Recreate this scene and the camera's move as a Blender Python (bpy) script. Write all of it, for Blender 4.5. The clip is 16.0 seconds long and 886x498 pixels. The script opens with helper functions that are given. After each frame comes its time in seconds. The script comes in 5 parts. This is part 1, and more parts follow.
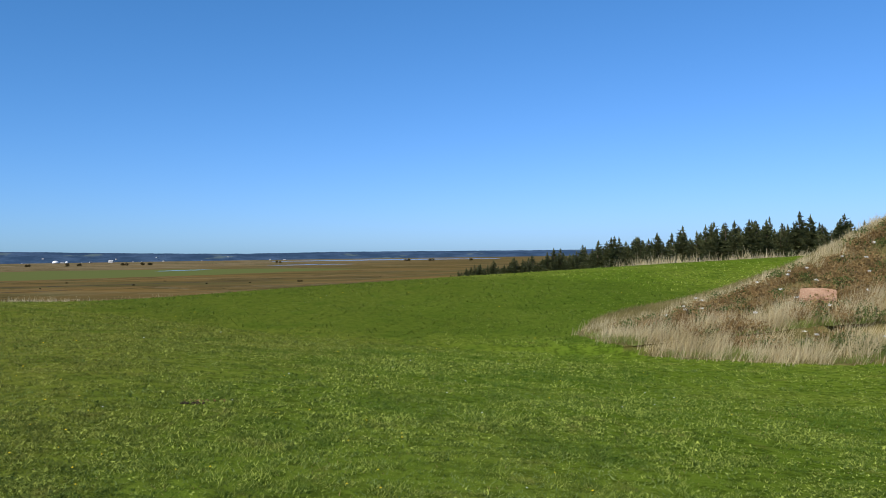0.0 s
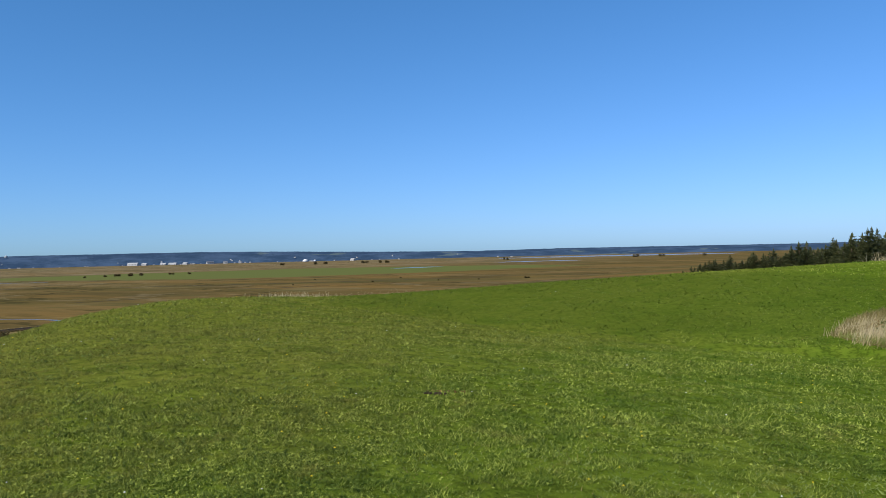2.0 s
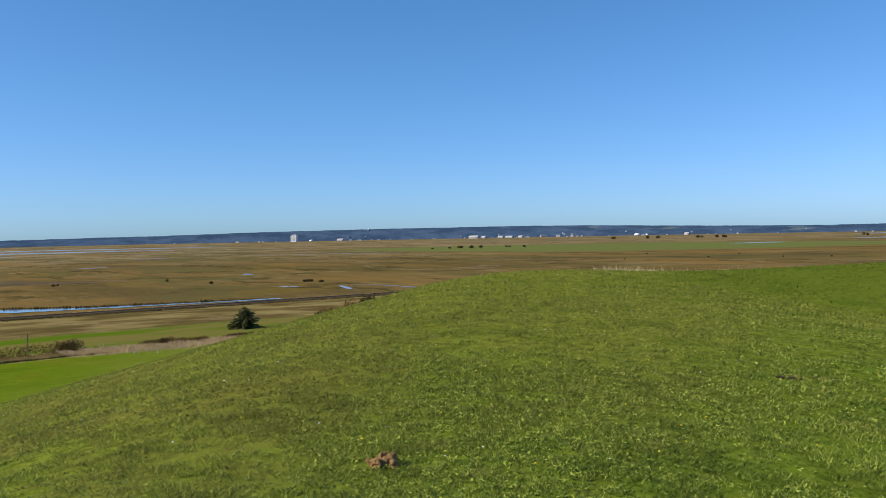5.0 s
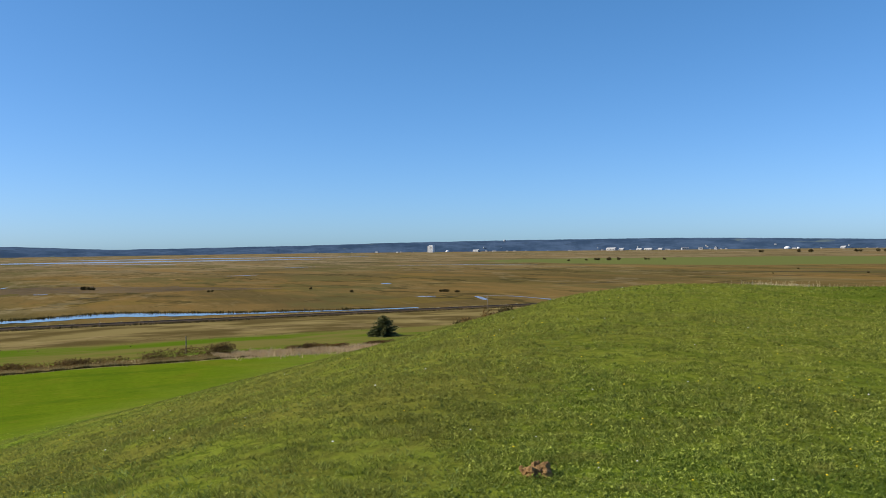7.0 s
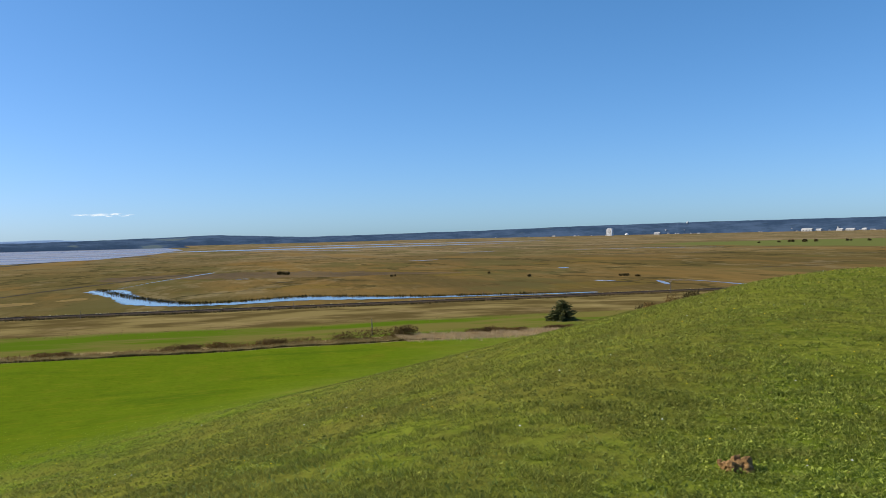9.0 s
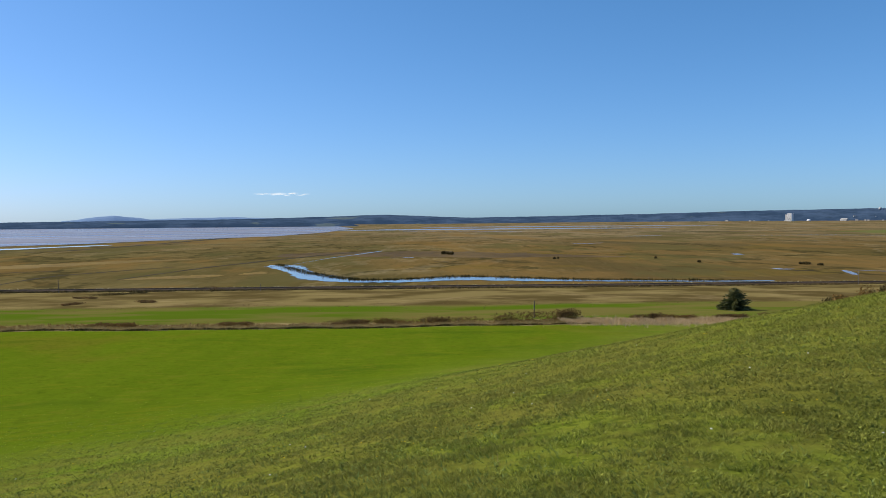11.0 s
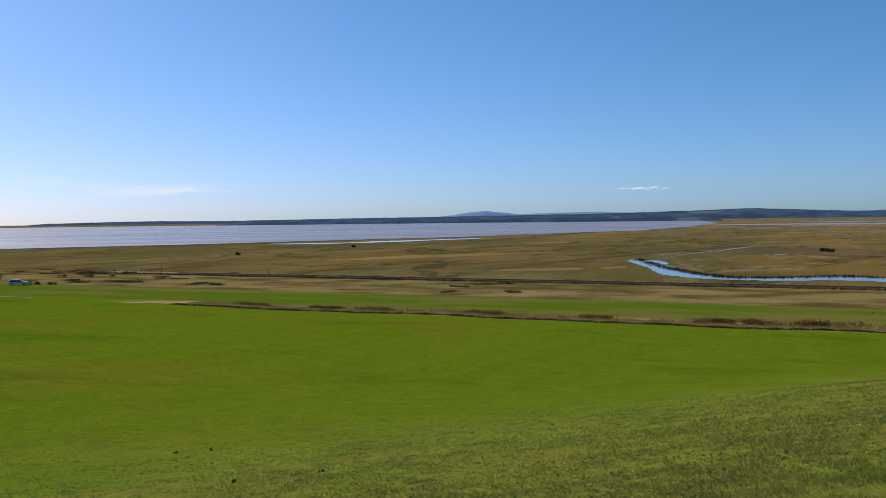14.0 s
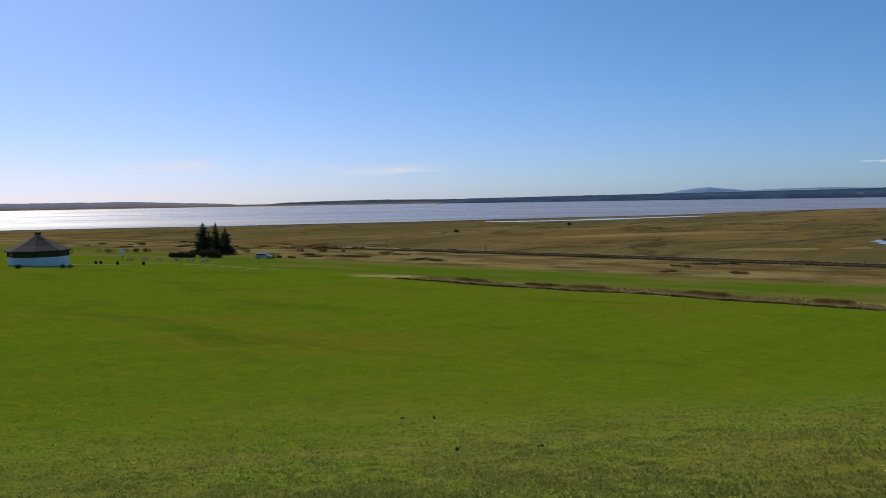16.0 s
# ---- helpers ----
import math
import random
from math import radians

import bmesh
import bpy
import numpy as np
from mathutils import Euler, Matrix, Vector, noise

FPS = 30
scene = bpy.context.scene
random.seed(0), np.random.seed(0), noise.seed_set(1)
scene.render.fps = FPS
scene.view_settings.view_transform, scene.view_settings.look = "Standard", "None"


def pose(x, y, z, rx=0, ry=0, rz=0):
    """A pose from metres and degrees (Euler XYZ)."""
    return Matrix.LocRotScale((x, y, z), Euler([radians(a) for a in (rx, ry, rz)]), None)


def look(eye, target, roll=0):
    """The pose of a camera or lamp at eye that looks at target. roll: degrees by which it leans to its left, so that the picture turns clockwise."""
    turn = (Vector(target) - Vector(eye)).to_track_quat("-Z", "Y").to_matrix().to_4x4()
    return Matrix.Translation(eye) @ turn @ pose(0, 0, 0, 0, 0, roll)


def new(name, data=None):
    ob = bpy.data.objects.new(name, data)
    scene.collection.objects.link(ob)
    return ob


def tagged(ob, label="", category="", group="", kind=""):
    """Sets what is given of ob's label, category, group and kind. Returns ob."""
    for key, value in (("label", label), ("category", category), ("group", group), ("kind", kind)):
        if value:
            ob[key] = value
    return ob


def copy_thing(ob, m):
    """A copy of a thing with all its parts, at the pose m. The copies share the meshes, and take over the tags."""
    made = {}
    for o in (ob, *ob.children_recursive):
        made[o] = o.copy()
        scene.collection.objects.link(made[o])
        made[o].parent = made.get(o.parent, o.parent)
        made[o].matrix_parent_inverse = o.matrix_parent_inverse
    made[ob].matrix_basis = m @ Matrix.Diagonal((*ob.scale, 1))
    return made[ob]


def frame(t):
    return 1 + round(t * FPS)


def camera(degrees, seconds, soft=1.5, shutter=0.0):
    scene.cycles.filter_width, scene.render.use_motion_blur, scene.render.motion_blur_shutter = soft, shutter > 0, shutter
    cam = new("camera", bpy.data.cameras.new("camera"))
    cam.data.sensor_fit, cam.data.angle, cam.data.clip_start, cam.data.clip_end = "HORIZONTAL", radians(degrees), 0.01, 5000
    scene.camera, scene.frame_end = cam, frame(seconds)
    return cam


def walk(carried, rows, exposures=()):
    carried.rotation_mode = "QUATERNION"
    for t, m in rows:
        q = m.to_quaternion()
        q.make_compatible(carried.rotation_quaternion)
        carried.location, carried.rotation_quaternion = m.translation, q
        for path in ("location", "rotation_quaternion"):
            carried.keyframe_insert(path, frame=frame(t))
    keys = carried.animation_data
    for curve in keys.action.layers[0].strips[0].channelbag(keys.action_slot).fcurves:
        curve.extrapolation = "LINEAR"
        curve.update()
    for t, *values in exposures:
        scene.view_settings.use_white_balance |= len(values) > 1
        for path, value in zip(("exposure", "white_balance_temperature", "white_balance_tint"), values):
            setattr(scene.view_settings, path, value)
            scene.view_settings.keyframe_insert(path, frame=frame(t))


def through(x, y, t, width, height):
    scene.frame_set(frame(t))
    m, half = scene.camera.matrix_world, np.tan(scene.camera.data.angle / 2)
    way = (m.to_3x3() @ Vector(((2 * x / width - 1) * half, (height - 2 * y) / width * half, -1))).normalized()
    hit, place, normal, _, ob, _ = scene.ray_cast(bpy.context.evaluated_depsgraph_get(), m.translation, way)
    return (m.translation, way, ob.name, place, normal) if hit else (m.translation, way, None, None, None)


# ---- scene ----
DEG = math.degrees
cam = camera(57.4, 16.0, soft=0.75)
EYE = 1.6
# seconds, eye x, eye y, yaw to the left, pitch, roll
PATH = [
    (0.0, -0.000, 0.000, 0.00, 0.42, -0.78),
    (0.5, -0.025, -0.004, 3.37, 0.83, -0.83),
    (1.0, -0.032, -0.017, 6.95, 1.08, -0.99),
    (1.5, -0.051, -0.039, 11.08, 0.78, -1.33),
    (2.0, -0.081, -0.061, 15.93, 0.46, -1.35),
    (2.5, -0.098, -0.088, 20.37, 0.57, -1.73),
    (3.0, -0.107, -0.118, 24.67, 0.05, -1.71),
    (3.5, -0.126, -0.129, 28.93, -0.08, -1.76),
    (4.0, -0.152, -0.130, 33.00, -0.54, -2.03),
    (4.2, -0.166, -0.128, 34.43, -0.77, -1.72),
    (6.5, -0.181, -0.241, 45.88, 0.08, -0.98),
    (7.0, -0.205, -0.299, 48.65, 0.02, -0.60),
    (7.5, -0.239, -0.324, 52.48, 0.06, -0.45),
    (8.0, -0.249, -0.330, 55.19, -0.09, -0.84),
    (8.5, -0.263, -0.327, 58.12, -0.38, -0.96),
    (9.0, -0.290, -0.318, 61.16, -0.89, -1.30),
    (9.2, -0.307, -0.315, 62.29, -1.13, -0.88),
    (11.3, -0.715, -0.286, 74.25, -1.65, -0.35),
    (11.5, -0.731, -0.288, 75.30, -1.34, -0.22),
    (12.0, -0.766, -0.311, 78.84, -1.23, 0.04),
    (12.5, -0.777, -0.319, 83.43, -1.47, -0.10),
    (13.0, -0.776, -0.328, 88.57, -1.54, -0.59),
    (13.5, -0.748, -0.328, 93.25, -1.91, -0.81),
    (14.0, -0.709, -0.342, 97.77, -2.20, -0.60),
    (14.5, -0.696, -0.355, 101.82, -2.56, -0.49),
    (15.0, -0.684, -0.385, 105.96, -2.84, -0.54),
    (15.5, -0.669, -0.407, 109.92, -3.28, -0.84),
    (16.0, -0.655, -0.426, 112.97, -3.58, -0.93),
]


def heading(yaw, pitch):
    a, b = radians(yaw), radians(pitch)
    return Vector((-math.sin(a) * math.cos(b), math.cos(a) * math.cos(b), math.sin(b)))


walk(cam, [(t, look((x, y, EYE), Vector((x, y, EYE)) + heading(yaw, pitch), roll)) for t, x, y, yaw, pitch, roll in PATH],
     exposures=[(0.0, 0.07, 6250, 10), (3.5, 0.21, 6650, 10), (7.0, 0.26, 6900, 10), (9.0, 0.24, 6950, 10), (12.5, 0.05, 6900, 10), (14.5, -0.18, 6900, 10), (16.0, -0.34, 6800, 10)])

# ---------------------------------------------------------------- light
SUN_YAW, SUN_UP = 146.0, 36.0
world = bpy.data.worlds.new("sky")
scene.world = world
world.use_nodes = True
wn = world.node_tree.nodes
sky = wn.new("ShaderNodeTexSky")
sky.sky_type = "NISHITA"
sky.sun_disc = False
sky.sun_elevation, sky.sun_rotation = radians(SUN_UP), radians(-SUN_YAW)
sky.altitude, sky.air_density, sky.dust_density, sky.ozone_density = 40, 0.75, 0.55, 1.0
wn["Background"].inputs["Strength"].default_value = 0.13
apart, whole = wn.new("ShaderNodeSeparateColor"), wn.new("ShaderNodeCombineColor")
world.node_tree.links.new(sky.outputs[0], apart.inputs[0])
for k, (power, gain) in enumerate(((1.09, 0.373), (0.837, 0.888), (0.88, 1.30))):
    deep, scale = wn.new("ShaderNodeMath"), wn.new("ShaderNodeMath")
    deep.operation, scale.operation = "POWER", "MULTIPLY"
    deep.inputs[1].default_value, scale.inputs[1].default_value = power, gain
    world.node_tree.links.new(apart.outputs[k], deep.inputs[0])
    world.node_tree.links.new(deep.outputs[0], scale.inputs[0])
    world.node_tree.links.new(scale.outputs[0], whole.inputs[k])
world.node_tree.links.new(whole.outputs[0], wn["Background"].inputs["Color"])
sun = new("sun", bpy.data.lights.new("sun", "SUN"))
sun.data.energy, sun.data.angle, sun.data.color = 4.8, radians(0.53), (1.0, 0.93, 0.80)
sun.matrix_world = look(heading(SUN_YAW, SUN_UP) * 100, (0, 0, 0))

# ---------------------------------------------------------------- materials


class Nodes:
    """A small wrapper that makes node graphs readable."""

    def __init__(self, name, rough=0.9, spec=0.2):
        self.mat = bpy.data.materials.new(name)
        self.mat.use_nodes = True
        self.t = self.mat.node_tree
        self.bsdf = self.t.nodes["Principled BSDF"]
        self.bsdf.inputs["Roughness"].default_value = rough
        self.bsdf.inputs["Specular IOR Level"].default_value = spec

    def put(self, socket, value):
        if isinstance(value, bpy.types.NodeSocket):
            self.t.links.new(value, socket)
        elif isinstance(value, (tuple, list)):
            socket.default_value = tuple(value) + (1.0,) if len(value) == 3 and socket.type == "RGBA" else value
        else:
            socket.default_value = value

    def position(self, scale=(1, 1, 1), turn=0.0):
        n = self.t.nodes.new("ShaderNodeMapping")
        g = self.t.nodes.new("ShaderNodeNewGeometry")
        self.put(n.inputs["Vector"], g.outputs["Position"])
        n.vector_type = "TEXTURE"
        n.inputs["Scale"].default_value = [1 / v for v in scale]
        n.inputs["Rotation"].default_value = (0, 0, radians(turn))
        return n.outputs[0]

    def noise(self, scale, vector=None, detail=4.0, rough=0.55):
        n = self.t.nodes.new("ShaderNodeTexNoise")
        self.put(n.inputs["Vector"], vector if vector is not None else self.position())
        n.inputs["Scale"].default_value, n.inputs["Detail"].default_value, n.inputs["Roughness"].default_value = scale, detail, rough
        return n.outputs["Fac"]

    def calc(self, op, a, b=0.0, c=0.0):
        n = self.t.nodes.new("ShaderNodeMath")
        n.operation = op
        for s, v in zip(n.inputs, (a, b, c)):
            self.put(s, v)
        return n.outputs[0]

    def step(self, value, low, high):
        n = self.t.nodes.new("ShaderNodeMapRange")
        n.interpolation_type = "SMOOTHSTEP"
        for s, v in zip(n.inputs, (value, low, high, 0.0, 1.0)):
            self.put(s, v)
        return n.outputs[0]

    def mix(self, fac, a, b):
        n = self.t.nodes.new("ShaderNodeMix")
        n.data_type = "RGBA"
        self.put(n.inputs[0], fac)
        self.put(n.inputs[6], a)
        self.put(n.inputs[7], b)
        return n.outputs[2]

    def dot(self, x, y):
        n = self.t.nodes.new("ShaderNodeVectorMath")
        n.operation = "DOT_PRODUCT"
        g = self.t.nodes.new("ShaderNodeNewGeometry")
        self.put(n.inputs[0], g.outputs["Position"])
        n.inputs[1].default_value = (x, y, 0)
        return n.outputs["Value"]

    def bump(self, height, distance, strength=1.0):
        n = self.t.nodes.new("ShaderNodeBump")
        self.put(n.inputs["Height"], height)
        n.inputs["Distance"].default_value, n.inputs["Strength"].default_value = distance, strength
        self.put(self.bsdf.inputs["Normal"], n.outputs[0])

    def island(self):
        return self.t.nodes.new("ShaderNodeNewGeometry").outputs["Random Per Island"]

    def colour(self, value):
        self.put(self.bsdf.inputs["Base Color"], value)
        return self


def simple(name, low, high, scale, rough=0.9, spec=0.06, bump=0.0, metal=0.0, fine=8.0):
    """A surface that varies between two colours at two scales."""
    m = Nodes(name, rough, spec)
    f = m.calc("ADD", m.calc("MULTIPLY", m.noise(scale), 0.6), m.calc("MULTIPLY", m.noise(scale * fine), 0.4))
    m.colour(m.mix(m.step(f, 0.3, 0.7), low, high))
    m.bsdf.inputs["Metallic"].default_value = metal
    if bump:
        m.bump(f, bump)
    return m.mat


def leafy(name, low, high, scale=0.6, through=0.0, spec=0.03):
    """Leaves or blades: each piece its own shade between two colours."""
    m = Nodes(name, 0.7, spec)
    f = m.calc("ADD", m.calc("MULTIPLY", m.island(), 0.6), m.calc("MULTIPLY", m.step(m.noise(scale), 0.3, 0.7), 0.4))
    c = m.mix(f, low, high)
    m.colour(c)
    if through:
        lit = m.t.nodes.new("ShaderNodeBsdfTranslucent")
        m.put(lit.inputs["Color"], c)
        both = m.t.nodes.new("ShaderNodeMixShader")
        both.inputs[0].default_value = through
        m.t.links.new(m.bsdf.outputs[0], both.inputs[1])
        m.t.links.new(lit.outputs[0], both.inputs[2])
        m.t.links.new(both.outputs[0], m.t.nodes["Material Output"].inputs["Surface"])
    return m.mat


# ---------------------------------------------------------------- the lie of the land
# q: metres from the fort's hill down towards the marsh; w: metres along the ridge, towards the wood.
QX, QY = -math.sin(radians(75)), math.cos(radians(75))
WX, WY = math.sin(radians(15)), math.cos(radians(15))
MARSH = 22.0


def polar(yaw, r):
    return -math.sin(radians(yaw)) * r, math.cos(radians(yaw)) * r


def smooth(a, b, v):
    t = np.clip((v - a) / (b - a), 0, 1)
    return t * t * (3 - 2 * t)


def hillside(q):
    """How far the natural hillside lies under the eye."""
    d = np.interp(q, (-300, -60, -20, 0, 40, 72, 107, 164, 247, 275), (14, 3, 3.4, 5.4, 9.4, 11.6, 13.8, 17.0, 20.5, MARSH))
    return d


def spline(points, steps=14):
    out = []
    p = [points[0], *points, points[-1]]
    for i in range(1, len(p) - 2):
        for k in range(steps):
            t = k / steps
            a, b, c, d = (np.array(v, float) for v in p[i - 1:i + 3])
            out.append(0.5 * (2 * b + (c - a) * t + (2 * a - 5 * b + 4 * c - d) * t * t + (3 * b - a - 3 * c + d) * t ** 3))
    out.append(np.array(points[-1], float))
    return np.array(out)


# The crest of the rampart: yaw and distance from the walk's start, and how far it lies under the eye.
CREST = spline([(*polar(yaw, r), -d) for yaw, r, d in (
    (203, 120, 3.4), (202, 46, 2.4), (194, 9.5, 1.8), (63, 4.5, 1.62), (39, 15, 1.44), (34, 30, 1.36), (21, 33.5, 1.56),
    (8, 35.5, 1.27), (-1, 38, 1.04), (-10.5, 42, 0.82), (-23, 48, 0.46), (-40, 60, 0.1), (-75, 90, 0.5))], 7)


def crest_frame(x, y):
    """Distance from the crest (outwards positive) and the crest's height there."""
    best = np.full(np.shape(x), 1e9)
    side, top = np.zeros(np.shape(x)), np.zeros(np.shape(x))
    for a, b in zip(CREST[:-1], CREST[1:]):
        ab = b[:2] - a[:2]
        t = np.clip(((x - a[0]) * ab[0] + (y - a[1]) * ab[1]) / (ab @ ab), 0, 1)
        dx, dy = x - a[0] - t * ab[0], y - a[1] - t * ab[1]
        d = dx * dx + dy * dy
        near = d < best
        best = np.where(near, d, best)
        side = np.where(near, ab[0] * dy - ab[1] * dx, side)
        top = np.where(near, a[2] + t * (b[2] - a[2]), top)
    return np.sqrt(best) * np.sign(side), top


MOUND_X, MOUND_Y = 3.85, 23.2


def mound(x, y):
    """Height of the grass-grown bank over the hollow: a ridge that climbs away from its tip."""
    u = x - MOUND_X
    v = y - MOUND_Y - 0.15 * u
    top = np.interp(u, (0, 0.6, 2.3, 5.2, 6.8, 8.3, 9.9, 17, 30), (0, 0.10, 0.32, 1.05, 1.62, 2.22, 2.92, 5.4, 5.8))
    wide = np.interp(u, (0, 0.7, 1.4, 2.4, 3.3, 4.7, 6.1, 10, 20), (0.1, 2.0, 2.9, 3.9, 4.6, 5.6, 6.3, 8.0, 10.0))
    e = np.abs(v) / wide + 0.03 * np.sin(1.3 * u) * np.cos(1.1 * v)
    return np.where((u > 0) & (e < 1), top * (1 - np.clip(e, 0, 1) ** 1.25), 0)


def on_bank(x, y):
    """True where the bank's rough growth stands."""
    return mound(x, y) > 0.012


def rough_ground(x, y):
    z = 0
    for k, (f, a) in enumerate(((0.12, 0.10), (0.37, 0.022), (0.9, 0.004))):
        z = z + a * (np.sin(f * (x + 0.4 * y) + 1.7 * k + 1.3 * np.sin(0.6 * f * y + k)) * np.cos(f * (y - 0.5 * x) + 0.6 * k))
    return z


def height(x, y):
    """Height of the ground over the world's zero, for numbers or arrays."""
    x, y = np.asarray(x, float), np.asarray(y, float)
    q = x * QX + y * QY
    r = np.hypot(x, y)
    low = -hillside(q)
    s, top = crest_frame(x, y)
    out = np.maximum(s, 0)
    inn = np.maximum(-s, 0)
    fall = np.where(out < 3, out * out * 0.047, 0.423 + (out - 3) * 0.282)
    fort = top - fall - 1.35 * smooth(1.5, 17, inn)
    k = 1.3
    land = np.logaddexp(fort / k, low / k) * k
    land = land + mound(x, y)
    land = land + rough_ground(x, y) * smooth(4, 12, r) * (1 - smooth(120, 270, r))
    far = (5.0 + 4.4 * smooth(76, 58, np.degrees(np.arctan2(-x, y)))) * smooth(2800, 4500, r)
    return land + far + EYE


def ground(x, y):
    return float(height(x, y))


def at(yaw, r, sink=0.0):
    """A place on the ground."""
    x, y = polar(yaw, r)
    return Vector((x, y, ground(x, y) - sink))


def down(yaw, el, depth=MARSH):
    """A place on the level that lies depth under the eye, seen el degrees under the horizon."""
    r = depth / math.tan(radians(-el))
    return polar(yaw, r)


# ---------------------------------------------------------------- mesh helpers
def mesh_from(name, verts, faces, mat, smooth_faces=False):
    me = bpy.data.meshes.new(name)
    me.from_pydata([tuple(v) for v in verts], [], faces)
    me.materials.append(mat)
    if smooth_faces:
        me.polygons.foreach_set("use_smooth", [True] * len(me.polygons))
    me.update()
    return me


def tri_mesh(name, verts, mat, n=3, normals_up=False):
    """Many loose faces with n corners each, from an array of corners."""
    verts = np.asarray(verts, np.float32).reshape(-1, 3)
    count = len(verts) // n
    me = bpy.data.meshes.new(name)
    me.vertices.add(len(verts))
    me.vertices.foreach_set("co", verts.ravel())
    me.loops.add(len(verts))
    me.loops.foreach_set("vertex_index", np.arange(len(verts), dtype=np.int32))
    me.polygons.add(count)
    me.polygons.foreach_set("loop_start", np.arange(0, len(verts), n, dtype=np.int32))
    me.materials.append(mat)
    me.update(calc_edges=True)
    return me


def part(name, data, parent, label="", m=None):
    ob = new(name, data)
    ob.parent = parent
    if m is not None:
        ob.matrix_basis = m
    return tagged(ob, label)


def bm_mesh(name, bm, mat, smooth_faces=False):
    me = bpy.data.meshes.new(name)
    bm.to_mesh(me)
    bm.free()
    me.materials.append(mat)
    if smooth_faces:
        me.polygons.foreach_set("use_smooth", [True] * len(me.polygons))
    return me


def box(bm, x0, y0, z0, x1, y1, z1, bevel=0.0):
    made = bmesh.ops.create_cube(bm, size=1.0, matrix=Matrix.LocRotScale(((x0 + x1) / 2, (y0 + y1) / 2, (z0 + z1) / 2), None, (x1 - x0, y1 - y0, z1 - z0)))
    if bevel:
        edges = list({e for v in made["verts"] for e in v.link_edges})
        bmesh.ops.bevel(bm, geom=edges, offset=bevel, segments=2, affect="EDGES")


def thing(name, place, label, category, group="", turn=0.0):
    ob = new(name)
    ob.matrix_basis = pose(*place, 0, 0, turn)
    return tagged(ob, label, category, group)

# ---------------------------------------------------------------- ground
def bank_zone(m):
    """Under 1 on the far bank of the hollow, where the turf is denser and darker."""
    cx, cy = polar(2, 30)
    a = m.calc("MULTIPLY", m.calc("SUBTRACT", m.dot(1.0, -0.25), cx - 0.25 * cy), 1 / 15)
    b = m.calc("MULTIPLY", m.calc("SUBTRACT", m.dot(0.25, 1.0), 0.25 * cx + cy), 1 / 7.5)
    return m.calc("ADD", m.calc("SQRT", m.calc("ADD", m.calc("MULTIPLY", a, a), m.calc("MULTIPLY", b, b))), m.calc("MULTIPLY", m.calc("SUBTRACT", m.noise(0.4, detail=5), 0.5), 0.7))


def worn_zone(m):
    """Up to 1 where the foot of the outer slope is thin and brownish."""
    foot = m.calc("ADD", m.dot(-0.874 - 0.37 * QX, -0.486 - 0.37 * QY), m.calc("MULTIPLY", m.calc("SUBTRACT", m.noise(0.08, detail=5), 0.5), 14.0))
    band = m.calc("MULTIPLY", m.step(foot, -9, 3), m.step(foot, 24, 10))
    return m.calc("MULTIPLY", band, m.step(m.calc("ADD", m.noise(0.35, detail=5), m.calc("MULTIPLY", m.noise(2.6, detail=4), 0.6)), 0.58, 0.92))


def dry_slope(m):
    """Up to 1 on the sunny outer slope, where the turf is drier."""
    q = m.calc("ADD", m.dot(QX, QY), m.calc("MULTIPLY", m.calc("SUBTRACT", m.noise(0.3, detail=5), 0.5), 9.0))
    foot = m.dot(-0.874 - 0.37 * QX, -0.486 - 0.37 * QY)
    return m.calc("MULTIPLY", m.step(q, 2, 11), m.step(foot, 13, 3))


